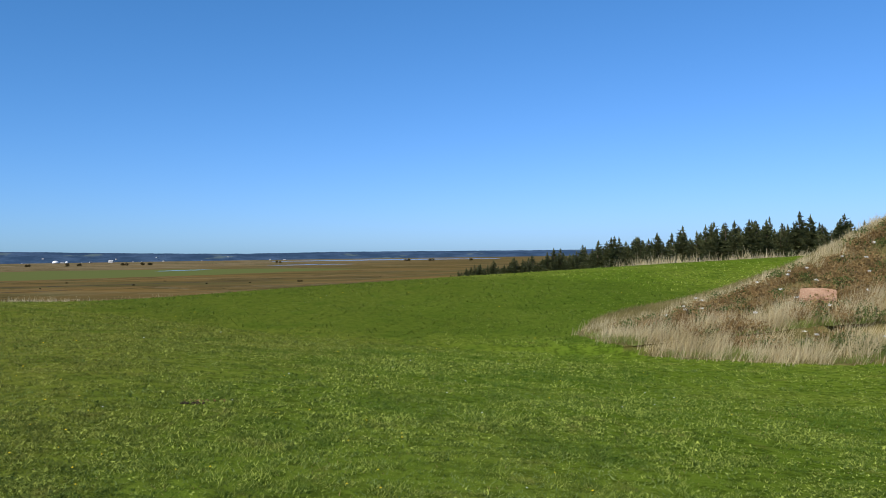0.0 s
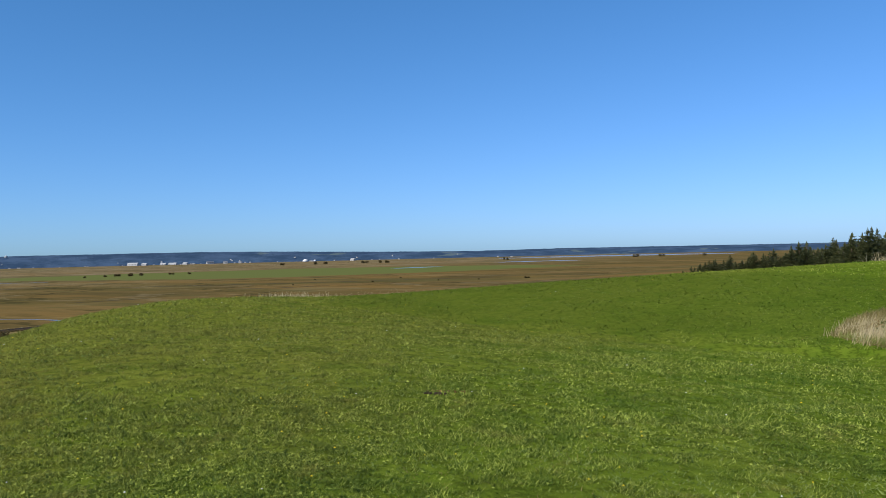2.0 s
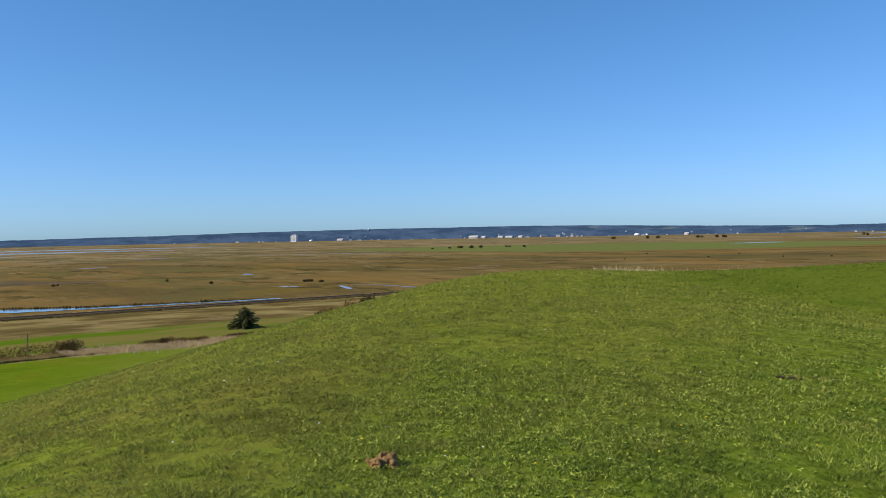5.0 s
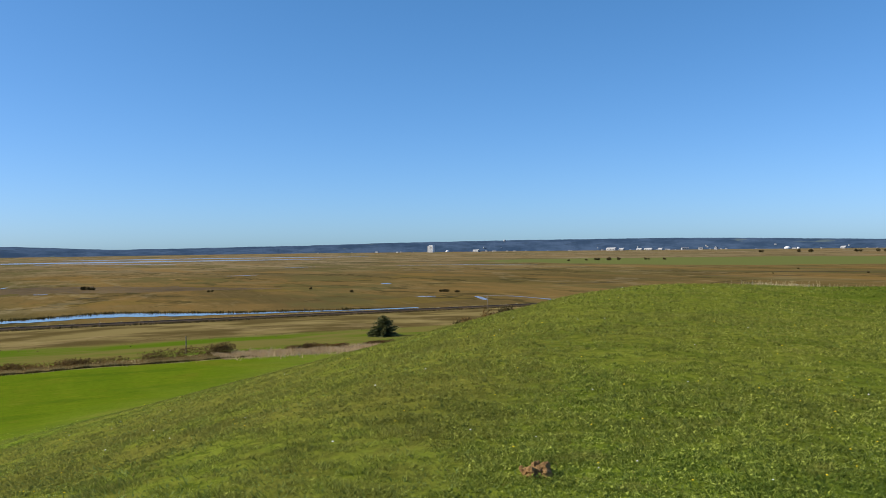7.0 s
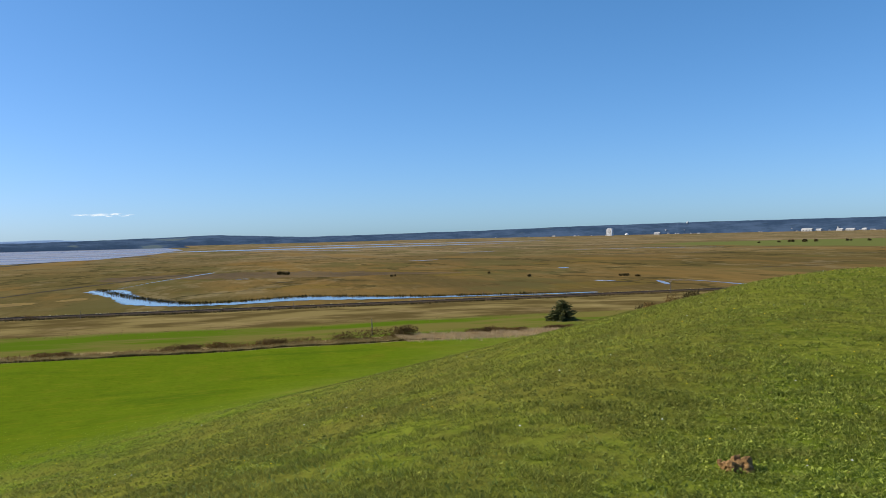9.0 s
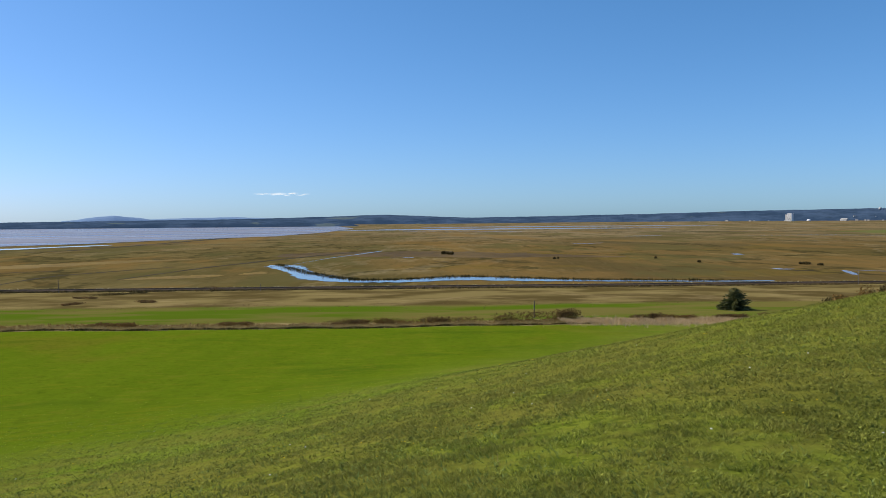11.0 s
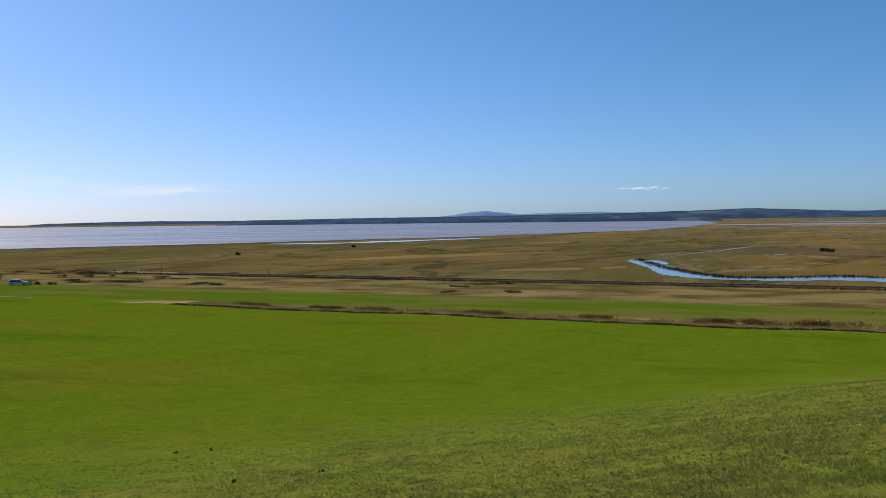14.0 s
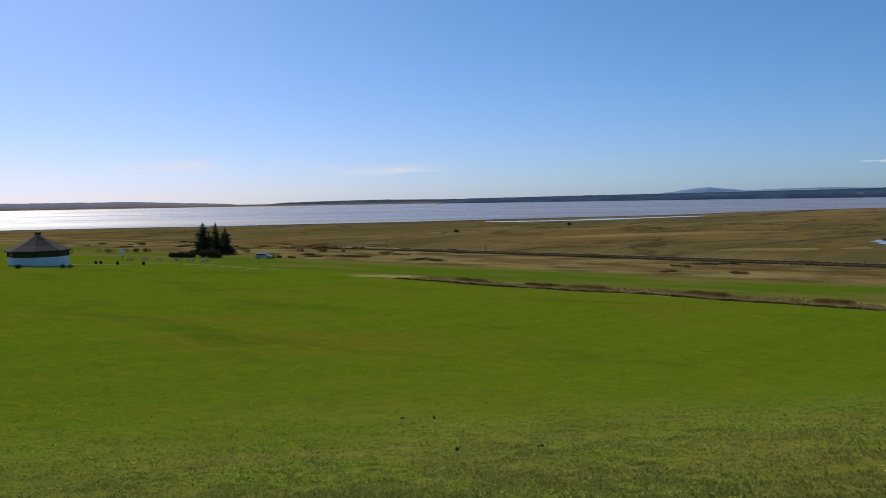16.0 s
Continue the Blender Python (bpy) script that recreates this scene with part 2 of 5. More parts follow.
def ground_material():
    m = Nodes("ground", 1.0, 0.0)
    q, w = m.dot(QX, QY), m.dot(WX, WY)
    wide = m.noise(0.02, detail=5)
    qn = m.calc("ADD", q, m.calc("MULTIPLY", m.calc("SUBTRACT", wide, 0.5), 26.0))
    qf = m.calc("ADD", q, m.calc("MULTIPLY", m.calc("SUBTRACT", m.noise(0.15, detail=4), 0.5), 7.0))
    # rampart turf
    a, b, c = m.noise(0.22, detail=6), m.noise(1.6, detail=6, rough=0.7), m.noise(5.0, detail=9, rough=0.78)
    turf = m.mix(m.step(a, 0.35, 0.65), (0.122, 0.182, 0.015), (0.170, 0.222, 0.024))
    turf = m.mix(m.calc("MULTIPLY", m.step(b, 0.54, 0.72), 0.5), turf, (0.190, 0.170, 0.036))
    turf = m.mix(m.calc("MULTIPLY", dry_slope(m), 0.55), turf, (0.190, 0.176, 0.030))
    turf = m.mix(m.calc("MULTIPLY", m.step(m.noise(0.7, detail=7, rough=0.65), 0.52, 0.64), 0.5), turf, (0.072, 0.126, 0.011))
    turf = m.mix(m.calc("MULTIPLY", m.step(c, 0.46, 0.58), 0.65), turf, (0.034, 0.056, 0.006))
    # mown field
    stripe = m.noise(1.0, m.position((0.02, 0.35, 0.02), -15), detail=3)
    mown = m.mix(m.calc("MULTIPLY", m.step(stripe, 0.38, 0.66), 0.35), (0.098, 0.148, 0.008), (0.126, 0.174, 0.011))
    mown = m.mix(m.calc("MULTIPLY", m.step(m.noise(0.045, m.position((0.7, 1.4, 1), -15), detail=6), 0.52, 0.66), 0.6), mown, (0.150, 0.128, 0.016))
    mown = m.mix(m.calc("MULTIPLY", m.step(m.noise(0.075, m.position((1.1, 0.7, 1), -15), detail=6), 0.53, 0.66), 0.6), mown, (0.060, 0.108, 0.008))
    mown = m.mix(m.calc("MULTIPLY", m.step(m.noise(0.7, m.position((1.6, 0.6, 1), -15), detail=6), 0.52, 0.66), 0.5), mown, (0.160, 0.170, 0.012))
    mown = m.mix(m.calc("MULTIPLY", m.step(m.noise(3.0, detail=7, rough=0.7), 0.48, 0.64), 0.45), mown, (0.062, 0.096, 0.004))
    mown = m.mix(m.calc("MULTIPLY", m.step(m.noise(1.1, detail=9, rough=0.78), 0.50, 0.62), 0.5), mown, (0.056, 0.086, 0.006))
    mown = m.mix(m.calc("MULTIPLY", m.step(m.noise(0.55, detail=9, rough=0.75), 0.55, 0.66), 0.4), mown, (0.185, 0.190, 0.020))
    # dry grass, heath and marsh
    dry = m.mix(m.step(m.noise(0.3, detail=5), 0.35, 0.65), (0.26, 0.185, 0.08), (0.42, 0.32, 0.155))
    heath = m.mix(m.step(m.noise(0.05, m.position((1, 1, 1)), detail=6), 0.4, 0.62), (0.096, 0.070, 0.025), (0.205, 0.158, 0.060))
    streak = m.noise(0.012, m.position((0.45, 1.1, 1), -15), detail=8, rough=0.68)
    patch = m.noise(0.0045, m.position((0.6, 1.0, 1), -15), detail=8, rough=0.65)
    marsh = m.mix(m.step(streak, 0.36, 0.64), (0.090, 0.068, 0.022), (0.198, 0.124, 0.042))
    marsh = m.mix(m.step(patch, 0.42, 0.62), marsh, (0.174, 0.106, 0.036))
    marsh = m.mix(m.calc("MULTIPLY", m.step(m.noise(0.03, m.position((0.45, 1.1, 1), -15), detail=8, rough=0.68), 0.56, 0.68), 0.65), marsh, (0.27, 0.19, 0.075))
    marsh = m.mix(m.calc("MULTIPLY", m.step(m.noise(0.026, m.position((0.5, 1.0, 1), -24), detail=8, rough=0.7), 0.57, 0.66), 0.75), marsh, (0.036, 0.028, 0.008))
    broad = m.noise(0.006, m.position((0.8, 0.8, 1), -15), detail=7, rough=0.62)
    marsh = m.mix(m.calc("MULTIPLY", m.step(broad, 0.52, 0.60), 0.7), marsh, (0.085, 0.060, 0.024))
    marsh = m.mix(m.calc("MULTIPLY", m.step(broad, 0.44, 0.36), 0.7), marsh, (0.190, 0.150, 0.070))
    olive = m.mix(m.step(m.noise(0.022, m.position((0.45, 1.1, 1), -15), detail=8, rough=0.68), 0.40, 0.62), (0.076, 0.067, 0.024), (0.165, 0.130, 0.050))
    marsh = m.mix(m.calc("MULTIPLY", m.calc("MULTIPLY", m.step(w, 120, -220), m.step(broad, 0.60, 0.50)), 0.7), marsh, olive)
    marsh = m.mix(m.calc("MULTIPLY", m.step(m.noise(0.018, m.position((0.9, 0.5, 1), -8), detail=6), 0.6, 0.66), 0.5), marsh, (0.17, 0.115, 0.022))
    # the far marsh's pale tan includes distance haze, mixed into the colour
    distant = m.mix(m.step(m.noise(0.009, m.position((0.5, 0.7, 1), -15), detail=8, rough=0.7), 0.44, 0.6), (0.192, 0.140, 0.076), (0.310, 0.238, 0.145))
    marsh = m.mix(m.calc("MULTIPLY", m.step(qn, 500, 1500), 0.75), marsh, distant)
    marsh = m.mix(m.calc("MULTIPLY", m.step(m.noise(0.5, m.position((0.10, 0.6, 1), -15), detail=6, rough=0.7), 0.5, 0.66), 0.3), marsh, (0.045, 0.036, 0.014))
    marsh = m.mix(m.calc("MULTIPLY", m.step(m.noise(0.35, m.position((0.10, 0.6, 1), -20), detail=6, rough=0.7), 0.54, 0.68), 0.25), marsh, (0.24, 0.18, 0.085))
    # winding dark runnels and pale drift lines
    winding = m.calc("ABSOLUTE", m.calc("SUBTRACT", m.noise(0.0052, m.position((0.7, 1.1, 1), -15), detail=7, rough=0.6), 0.5))
    marsh = m.mix(m.calc("MULTIPLY", m.step(winding, 0.016, 0.006), 0.7), marsh, (0.036, 0.030, 0.012))
    drift = m.calc("ABSOLUTE", m.calc("SUBTRACT", m.noise(0.0035, m.position((0.5, 1.2, 1), -22), detail=7, rough=0.62), 0.46))
    marsh = m.mix(m.calc("MULTIPLY", m.step(drift, 0.010, 0.004), 0.25), marsh, (0.34, 0.27, 0.16))
    tawny = m.noise(0.0085, m.position((0.35, 1.3, 1), -15), detail=8, rough=0.66)
    marsh = m.mix(m.calc("MULTIPLY", m.step(tawny, 0.53, 0.60), 0.6), marsh, (0.215, 0.125, 0.038))
    marsh = m.mix(m.calc("MULTIPLY", m.step(tawny, 0.47, 0.41), 0.7), marsh, (0.098, 0.086, 0.030))
    marsh = m.mix(0.18, marsh, (0.112, 0.100, 0.042))
    # hay meadow out in the marsh
    mx, my = polar(27, 1420)
    du, dv = m.calc("MULTIPLY", m.calc("SUBTRACT", m.dot(math.cos(radians(20)), math.sin(radians(20))), mx * math.cos(radians(20)) + my * math.sin(radians(20))), 1 / 520), \
        m.calc("MULTIPLY", m.calc("SUBTRACT", m.dot(-math.sin(radians(20)), math.cos(radians(20))), -mx * math.sin(radians(20)) + my * math.cos(radians(20))), 1 / 430)
    dd = m.calc("ADD", m.calc("ABSOLUTE", du), m.calc("MULTIPLY", dv, dv))
    dd = m.calc("ADD", dd, m.calc("MULTIPLY", m.calc("SUBTRACT", wide, 0.5), 0.5))
    marsh = m.mix(m.step(dd, 1.05, 0.85), marsh, (0.125, 0.140, 0.042))
    foot = m.calc("ADD", m.dot(-0.874 - 0.37 * QX, -0.486 - 0.37 * QY), m.calc("MULTIPLY", m.calc("SUBTRACT", m.noise(0.08, detail=5), 0.5), 14.0))
    worn = m.calc("MULTIPLY", m.step(foot, -8, 4), m.step(foot, 24, 10))
    worn = m.calc("MULTIPLY", worn, m.step(m.calc("ADD", m.noise(0.35, detail=5), m.calc("MULTIPLY", m.noise(2.6, detail=4), 0.6)), 0.62, 0.95))
    turf = m.mix(m.calc("MULTIPLY", worn, 0.55), turf, (0.165, 0.142, 0.032))
    col = m.mix(m.step(foot, 10, 22), turf, mown)
    mask = m.t.nodes.new("ShaderNodeAttribute")
    mask.attribute_name = "bank"
    bank = m.step(mask.outputs["Fac"], 0.2, 0.8)
    col = m.mix(bank, col, m.mix(m.step(m.noise(0.8, detail=5), 0.4, 0.62), (0.10, 0.085, 0.025), (0.24, 0.19, 0.075)))
    col = m.mix(m.calc("MULTIPLY", m.step(qf, 103, 106), m.step(w, -112, -92)), col, dry)
    col = m.mix(m.step(qf, 112, 116), col, m.mix(m.step(m.noise(0.045, m.position((1, 0.45, 1), -15), detail=7, rough=0.65), 0.44, 0.60), (0.080, 0.128, 0.010), (0.150, 0.130, 0.034)))
    col = m.mix(m.step(qf, 155, 168), col, m.mix(m.step(m.noise(0.06, detail=6), 0.36, 0.52), m.mix(0.72, dry, heath), heath))
    col = m.mix(m.step(qf, 200, 232), col, heath)
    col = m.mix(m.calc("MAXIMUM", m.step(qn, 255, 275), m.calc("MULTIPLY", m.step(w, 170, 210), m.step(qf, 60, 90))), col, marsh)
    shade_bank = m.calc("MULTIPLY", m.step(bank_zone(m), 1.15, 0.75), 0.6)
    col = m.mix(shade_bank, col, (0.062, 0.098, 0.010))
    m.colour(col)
    m.bump(m.noise(4.0, detail=9, rough=0.75), 0.06, 0.8)
    return m.mat


def make_ground():
    yaws = np.concatenate([np.arange(-42, 156, 0.33), np.arange(156, 318, 2.0)])
    rings = np.concatenate([[0.6], np.geomspace(1.2, 60, 190)[:-1], np.geomspace(60, 4950, 160)])
    ya, ra = np.meshgrid(np.radians(yaws), rings)
    x, y = -np.sin(ya) * ra, np.cos(ya) * ra
    z = height(x, y)
    nr, ny = x.shape
    verts = np.stack([x, y, z], -1).reshape(-1, 3)
    i, j = np.meshgrid(np.arange(nr - 1), np.arange(ny), indexing="ij")
    k = (j + 1) % ny
    quads = np.stack([i * ny + j, i * ny + k, (i + 1) * ny + k, (i + 1) * ny + j], -1).reshape(-1, 4)[:, ::-1]
    me = bpy.data.meshes.new("ground")
    me.vertices.add(len(verts) + 1)
    allv = np.concatenate([verts, [[0, 0, ground(0, 0)]]]).astype(np.float32)
    me.vertices.foreach_set("co", allv.ravel())
    tris = np.array([[len(verts), n, (n + 1) % ny] for n in range(ny)])
    loops = np.concatenate([quads.ravel(), tris.ravel()]).astype(np.int32)
    starts = np.concatenate([np.arange(len(quads)) * 4, len(quads) * 4 + np.arange(len(tris)) * 3]).astype(np.int32)
    me.loops.add(len(loops))
    me.loops.foreach_set("vertex_index", loops)
    me.polygons.add(len(starts))
    me.polygons.foreach_set("loop_start", starts)
    me.polygons.foreach_set("use_smooth", np.ones(len(starts), bool))
    me.materials.append(ground_material())
    me.update(calc_edges=True)
    me.validate()
    mask = me.attributes.new("bank", "FLOAT", "POINT")
    mask.data.foreach_set("value", on_bank(allv[:, 0], allv[:, 1]).astype(np.float32))
    return tagged(new("ground", me), "grassy rampart, mown hillside and brown autumn marsh", "ground", kind="structure")


make_ground()

# ---------------------------------------------------------------- water
def water_material(name, colour, rough, ripple, swell=0.12):
    m = Nodes(name, rough, 0.5)
    m.colour(m.mix(m.step(m.noise(0.004, m.position((2.2, 0.4, 1), 20), detail=5), 0.4, 0.65), colour, tuple(v * 0.6 for v in colour)))
    m.put(m.bsdf.inputs["Roughness"], m.calc("MULTIPLY_ADD", m.step(m.noise(0.006, m.position((2.2, 0.3, 1), 20), detail=6), 0.4, 0.62), rough * 0.6, rough * 0.75))
    m.bump(m.noise(ripple, m.position((1, 1, 1)), detail=6), 0.25, swell)
    return m.mat


def fan(name, inner, outer, mat, lift, label):
    """A level sheet between two lines of (yaw, distance)."""
    verts, faces = [], []
    n = 24
    yaws = np.linspace(inner[0][0], inner[-1][0], 200)
    a = np.interp(yaws, [p[0] for p in inner], [p[1] for p in inner])
    b = np.interp(yaws, [p[0] for p in outer], [p[1] for p in outer])
    for yaw, r0, r1 in zip(yaws, a, b):
        for k in range(n):
            r = r0 + (r1 - r0) * (k / (n - 1)) ** 1.5
            x, y = polar(yaw, r)
            verts.append((x, y, EYE - MARSH + lift + 5.0 * float(smooth(2800, 4700, r))))
    for i in range(len(yaws) - 1):
        for k in range(n - 1):
            faces.append((i * n + k, i * n + k + 1, (i + 1) * n + k + 1, (i + 1) * n + k))
    return tagged(new(name, mesh_from(name, verts, faces, mat, True)), label, "water", kind="structure")


SEA = water_material("sea_water", (0.27, 0.22, 0.20), 0.34, 0.06)
fan("water", [(79, 2300), (80.8, 1600), (84.3, 1223), (90.7, 1050), (96.6, 915), (105.6, 835), (112, 790), (116, 770), (128, 755), (141, 803), (160, 850)],
    [(79, 2400), (82, 4900), (160, 4900)], SEA, 0.25, "wide muddy tidal bay glinting in the sun")

# ---------------------------------------------------------------- far hills
def hill(name, mat, r0, r1, outline, label):
    """A far wooded ridge: (yaw, degrees of its top over the horizon) along its length."""
    yaws = np.arange(outline[0][0], outline[-1][0], 0.12)
    el = np.interp(yaws, [p[0] for p in outline], [p[1] for p in outline])
    rng = np.random.RandomState(len(name) + int(r0))
    el = el + np.convolve(rng.rand(len(el)) - 0.5, np.ones(5) / 5, "same") * 0.05
    verts, faces = [], []
    steps = 7
    for yaw, e in zip(yaws, el):
        base = -MARSH + 5.0 * float(smooth(2800, 4700, r0)) - 1
        top = math.tan(radians(e)) * r1
        for k in range(steps):
            t = k / (steps - 1)
            r = r0 + (r1 - r0) * t
            x, y = polar(yaw, r)
            verts.append((x, y, EYE + base + (top - base) * math.sin(t * math.pi / 2) ** 0.8 + (rng.rand() - 0.5) * 0.5 * (t > 0)))
        x, y = polar(yaw, r1 + 60)
        verts.append((x, y, EYE + base))
    n = steps + 1
    for i in range(len(yaws) - 1):
        for k in range(n - 1):
            faces.append((i * n + k, i * n + k + 1, (i + 1) * n + k + 1, (i + 1) * n + k))
    return tagged(new(name, mesh_from(name, verts, faces, mat, False)), label, "hill", kind="structure")


def hazed_wood():
    """Autumn woods painted blue for miles of haze, with clearings low on the slope."""
    m = Nodes("hazed_wood", 0.95, 0.0)
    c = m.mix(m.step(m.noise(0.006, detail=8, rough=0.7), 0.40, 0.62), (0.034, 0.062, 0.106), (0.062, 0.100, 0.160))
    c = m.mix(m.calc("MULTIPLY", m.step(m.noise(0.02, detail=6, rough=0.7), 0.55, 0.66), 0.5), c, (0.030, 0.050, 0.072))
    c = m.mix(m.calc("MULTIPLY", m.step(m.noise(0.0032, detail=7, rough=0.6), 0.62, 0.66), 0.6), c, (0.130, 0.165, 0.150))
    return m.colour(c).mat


HAZED_WOOD = hazed_wood()
# mountain and headland carry the bluish haze of distance in their base colours
HAZY = simple("hazed_hill", (0.16, 0.26, 0.42), (0.19, 0.29, 0.45), 0.004)
hill("backdrop", HAZED_WOOD, 4150, 4600, [(-34, 0.25), (-8, 0.24), (7, 0.32), (14, 0.27), (19, 0.35), (28, 0.55), (33, 0.62), (42, 0.60), (52, 0.50), (58, 0.36), (68, 0.22),
     (71, 0.19), (75, 0.36), (77, 0.44), (80, 0.34), (84, 0.25), (87, 0.18), (93, 0.13), (97, 0.09), (104, 0.04), (112, -0.05), (118, -0.02), (124, -0.12), (125.5, -0.25)], "low wooded hills behind the marsh, painted blue with haze")
hill("backdrop_4", HAZED_WOOD, 3250, 3420, [(78.5, -0.36), (79.5, -0.10), (84, 0.0), (88, 0.04), (93, 0.0), (98, -0.06), (104, -0.12), (110, -0.2), (113.5, -0.32)], "dark wooded shore across the bay, blue haze in its colour")
hill("backdrop_2", simple("hazed_headland", (0.10, 0.12, 0.19), (0.13, 0.15, 0.22), 0.01), 4300, 4500, [(126.5, -0.25), (128, -0.13), (134, 0.1), (141, 0.11), (160, 0.1)], "low dark headland across the bay, haze in its colour")
hill("backdrop_3", HAZY, 4700, 4850, [(84, 0.2), (87, 0.32), (91, 0.26), (92.5, 0.2), (93.5, 0.34), (94.8, 0.45), (96, 0.36), (97, 0.2), (98, 0.1)], "distant mountain painted pale blue with haze")

# ---------------------------------------------------------------- river, creek and pools in the marsh
RIVER = water_material("river_water", (0.19, 0.18, 0.18), 0.08, 0.05, 0.02)


def stream(name, line, label, mat=None, lift=0.12):
    """A winding strip of water: (yaw, degrees under the horizon, width)."""
    pts = spline([(*down(yaw, el), w) for yaw, el, w in line], 12)
    rng = np.random.RandomState(len(line) * 7 + int(abs(pts[0][0])))
    verts, faces = [], []
    for i, p in enumerate(pts):
        a, b = pts[max(i - 1, 0)], pts[min(i + 1, len(pts) - 1)]
        d = (b - a)[:2] / (np.linalg.norm((b - a)[:2]) + 1e-9)
        nrm = np.array([-d[1], d[0]])
        for side in (-1, 1):
            e = p[:2] + nrm * side * p[2] / 2 * (0.75 + 0.5 * rng.rand())
            verts.append((e[0], e[1], max(EYE - MARSH, ground(e[0], e[1]) if math.hypot(e[0], e[1]) > 2600 else -99) + lift))
        if i:
            k = 2 * i
            faces.append((k - 2, k - 1, k + 1, k))
    return tagged(new(name, mesh_from(name, verts, faces, mat or RIVER)), label, "water", kind="structure")


MUD = Nodes("wet_mud", 0.25, 0.5)
MUD.colour(MUD.mix(MUD.step(MUD.noise(0.02), 0.4, 0.6), (0.30, 0.26, 0.23), (0.22, 0.18, 0.15)))
stream("river", [(84.9, -3.08, 7), (84.0, -3.10, 16), (83.2, -3.35, 12), (82.6, -3.62, 11), (81.6, -3.92, 17), (80.4, -4.14, 12), (78.6, -4.26, 9), (75.5, -4.27, 12), (71.7, -4.12, 17), (68, -4.2, 14), (63.6, -4.27, 8),
     (58, -4.25, 5), (54.7, -4.22, 4), (50.5, -4.12, 3)], "still river bend reflecting blue sky")
stream("creek", [(77.0, -2.13, 1.6), (78.0, -2.26, 2.2), (79.0, -2.40, 1.2), (80.4, -2.56, 1.0), (82, -2.80, 0.4), (83.2, -3.0, 0.4)], "narrow creek through brown marsh")
stream("pool", [(46.4, -3.35, 2), (46.1, -3.45, 3), (45.7, -3.62, 2)], "small pool in the marsh", MUD.mat)
stream("pool_2", [(45.9, -3.33, 1.4), (44.0, -3.36, 2), (42.2, -3.5, 1.8), (40.8, -3.62, 4), (39.3, -3.66, 2)], "narrow pool in the marsh", MUD.mat)
stream("pool_3", [(50.5, -3.3, 3), (50.0, -3.34, 5), (49.3, -3.32, 3)], "small pool in the marsh", MUD.mat)
stream("pool_4", [(75.6, -2.62, 3), (75.2, -2.63, 6), (74.8, -2.62, 3)], "small pool in the marsh", MUD.mat)
stream("pool_5", [(52.9, -2.35, 5), (52.6, -2.42, 6)], "small pool in the marsh", MUD.mat)
stream("tidal_flat", [(110, -1.70, 8), (107.5, -1.72, 26), (104, -1.70, 18), (101.5, -1.64, 32), (99, -1.58, 20), (96.5, -1.52, 22), (95, -1.48, 8)], "pale wet pools along the shore", lift=0.3)
stream("salt_pan", [(12.0, -0.58, 40), (9.0, -0.55, 150), (6.5, -0.56, 50)], "pale flooded strip far out in the marsh", MUD.mat)
stream("salt_pan_2", [(19.4, -0.84, 15), (17.5, -0.80, 50), (16.2, -0.78, 20)], "pale flooded strip far out in the marsh", RIVER)
stream("salt_pan_3", [(80, -0.66, 40), (74, -0.64, 210), (64, -0.62, 160), (57, -0.6, 50)], "pale flooded strip far out in the marsh", MUD.mat)
stream("salt_pan_4", [(12, -0.36, 80), (4, -0.35, 300), (-4, -0.36, 100)], "pale flooded strip far out in the marsh", MUD.mat)
stream("salt_pan_5", [(74, -0.50, 90), (64, -0.47, 260), (54, -0.46, 80)], "pale flooded strip far out in the marsh", MUD.mat)

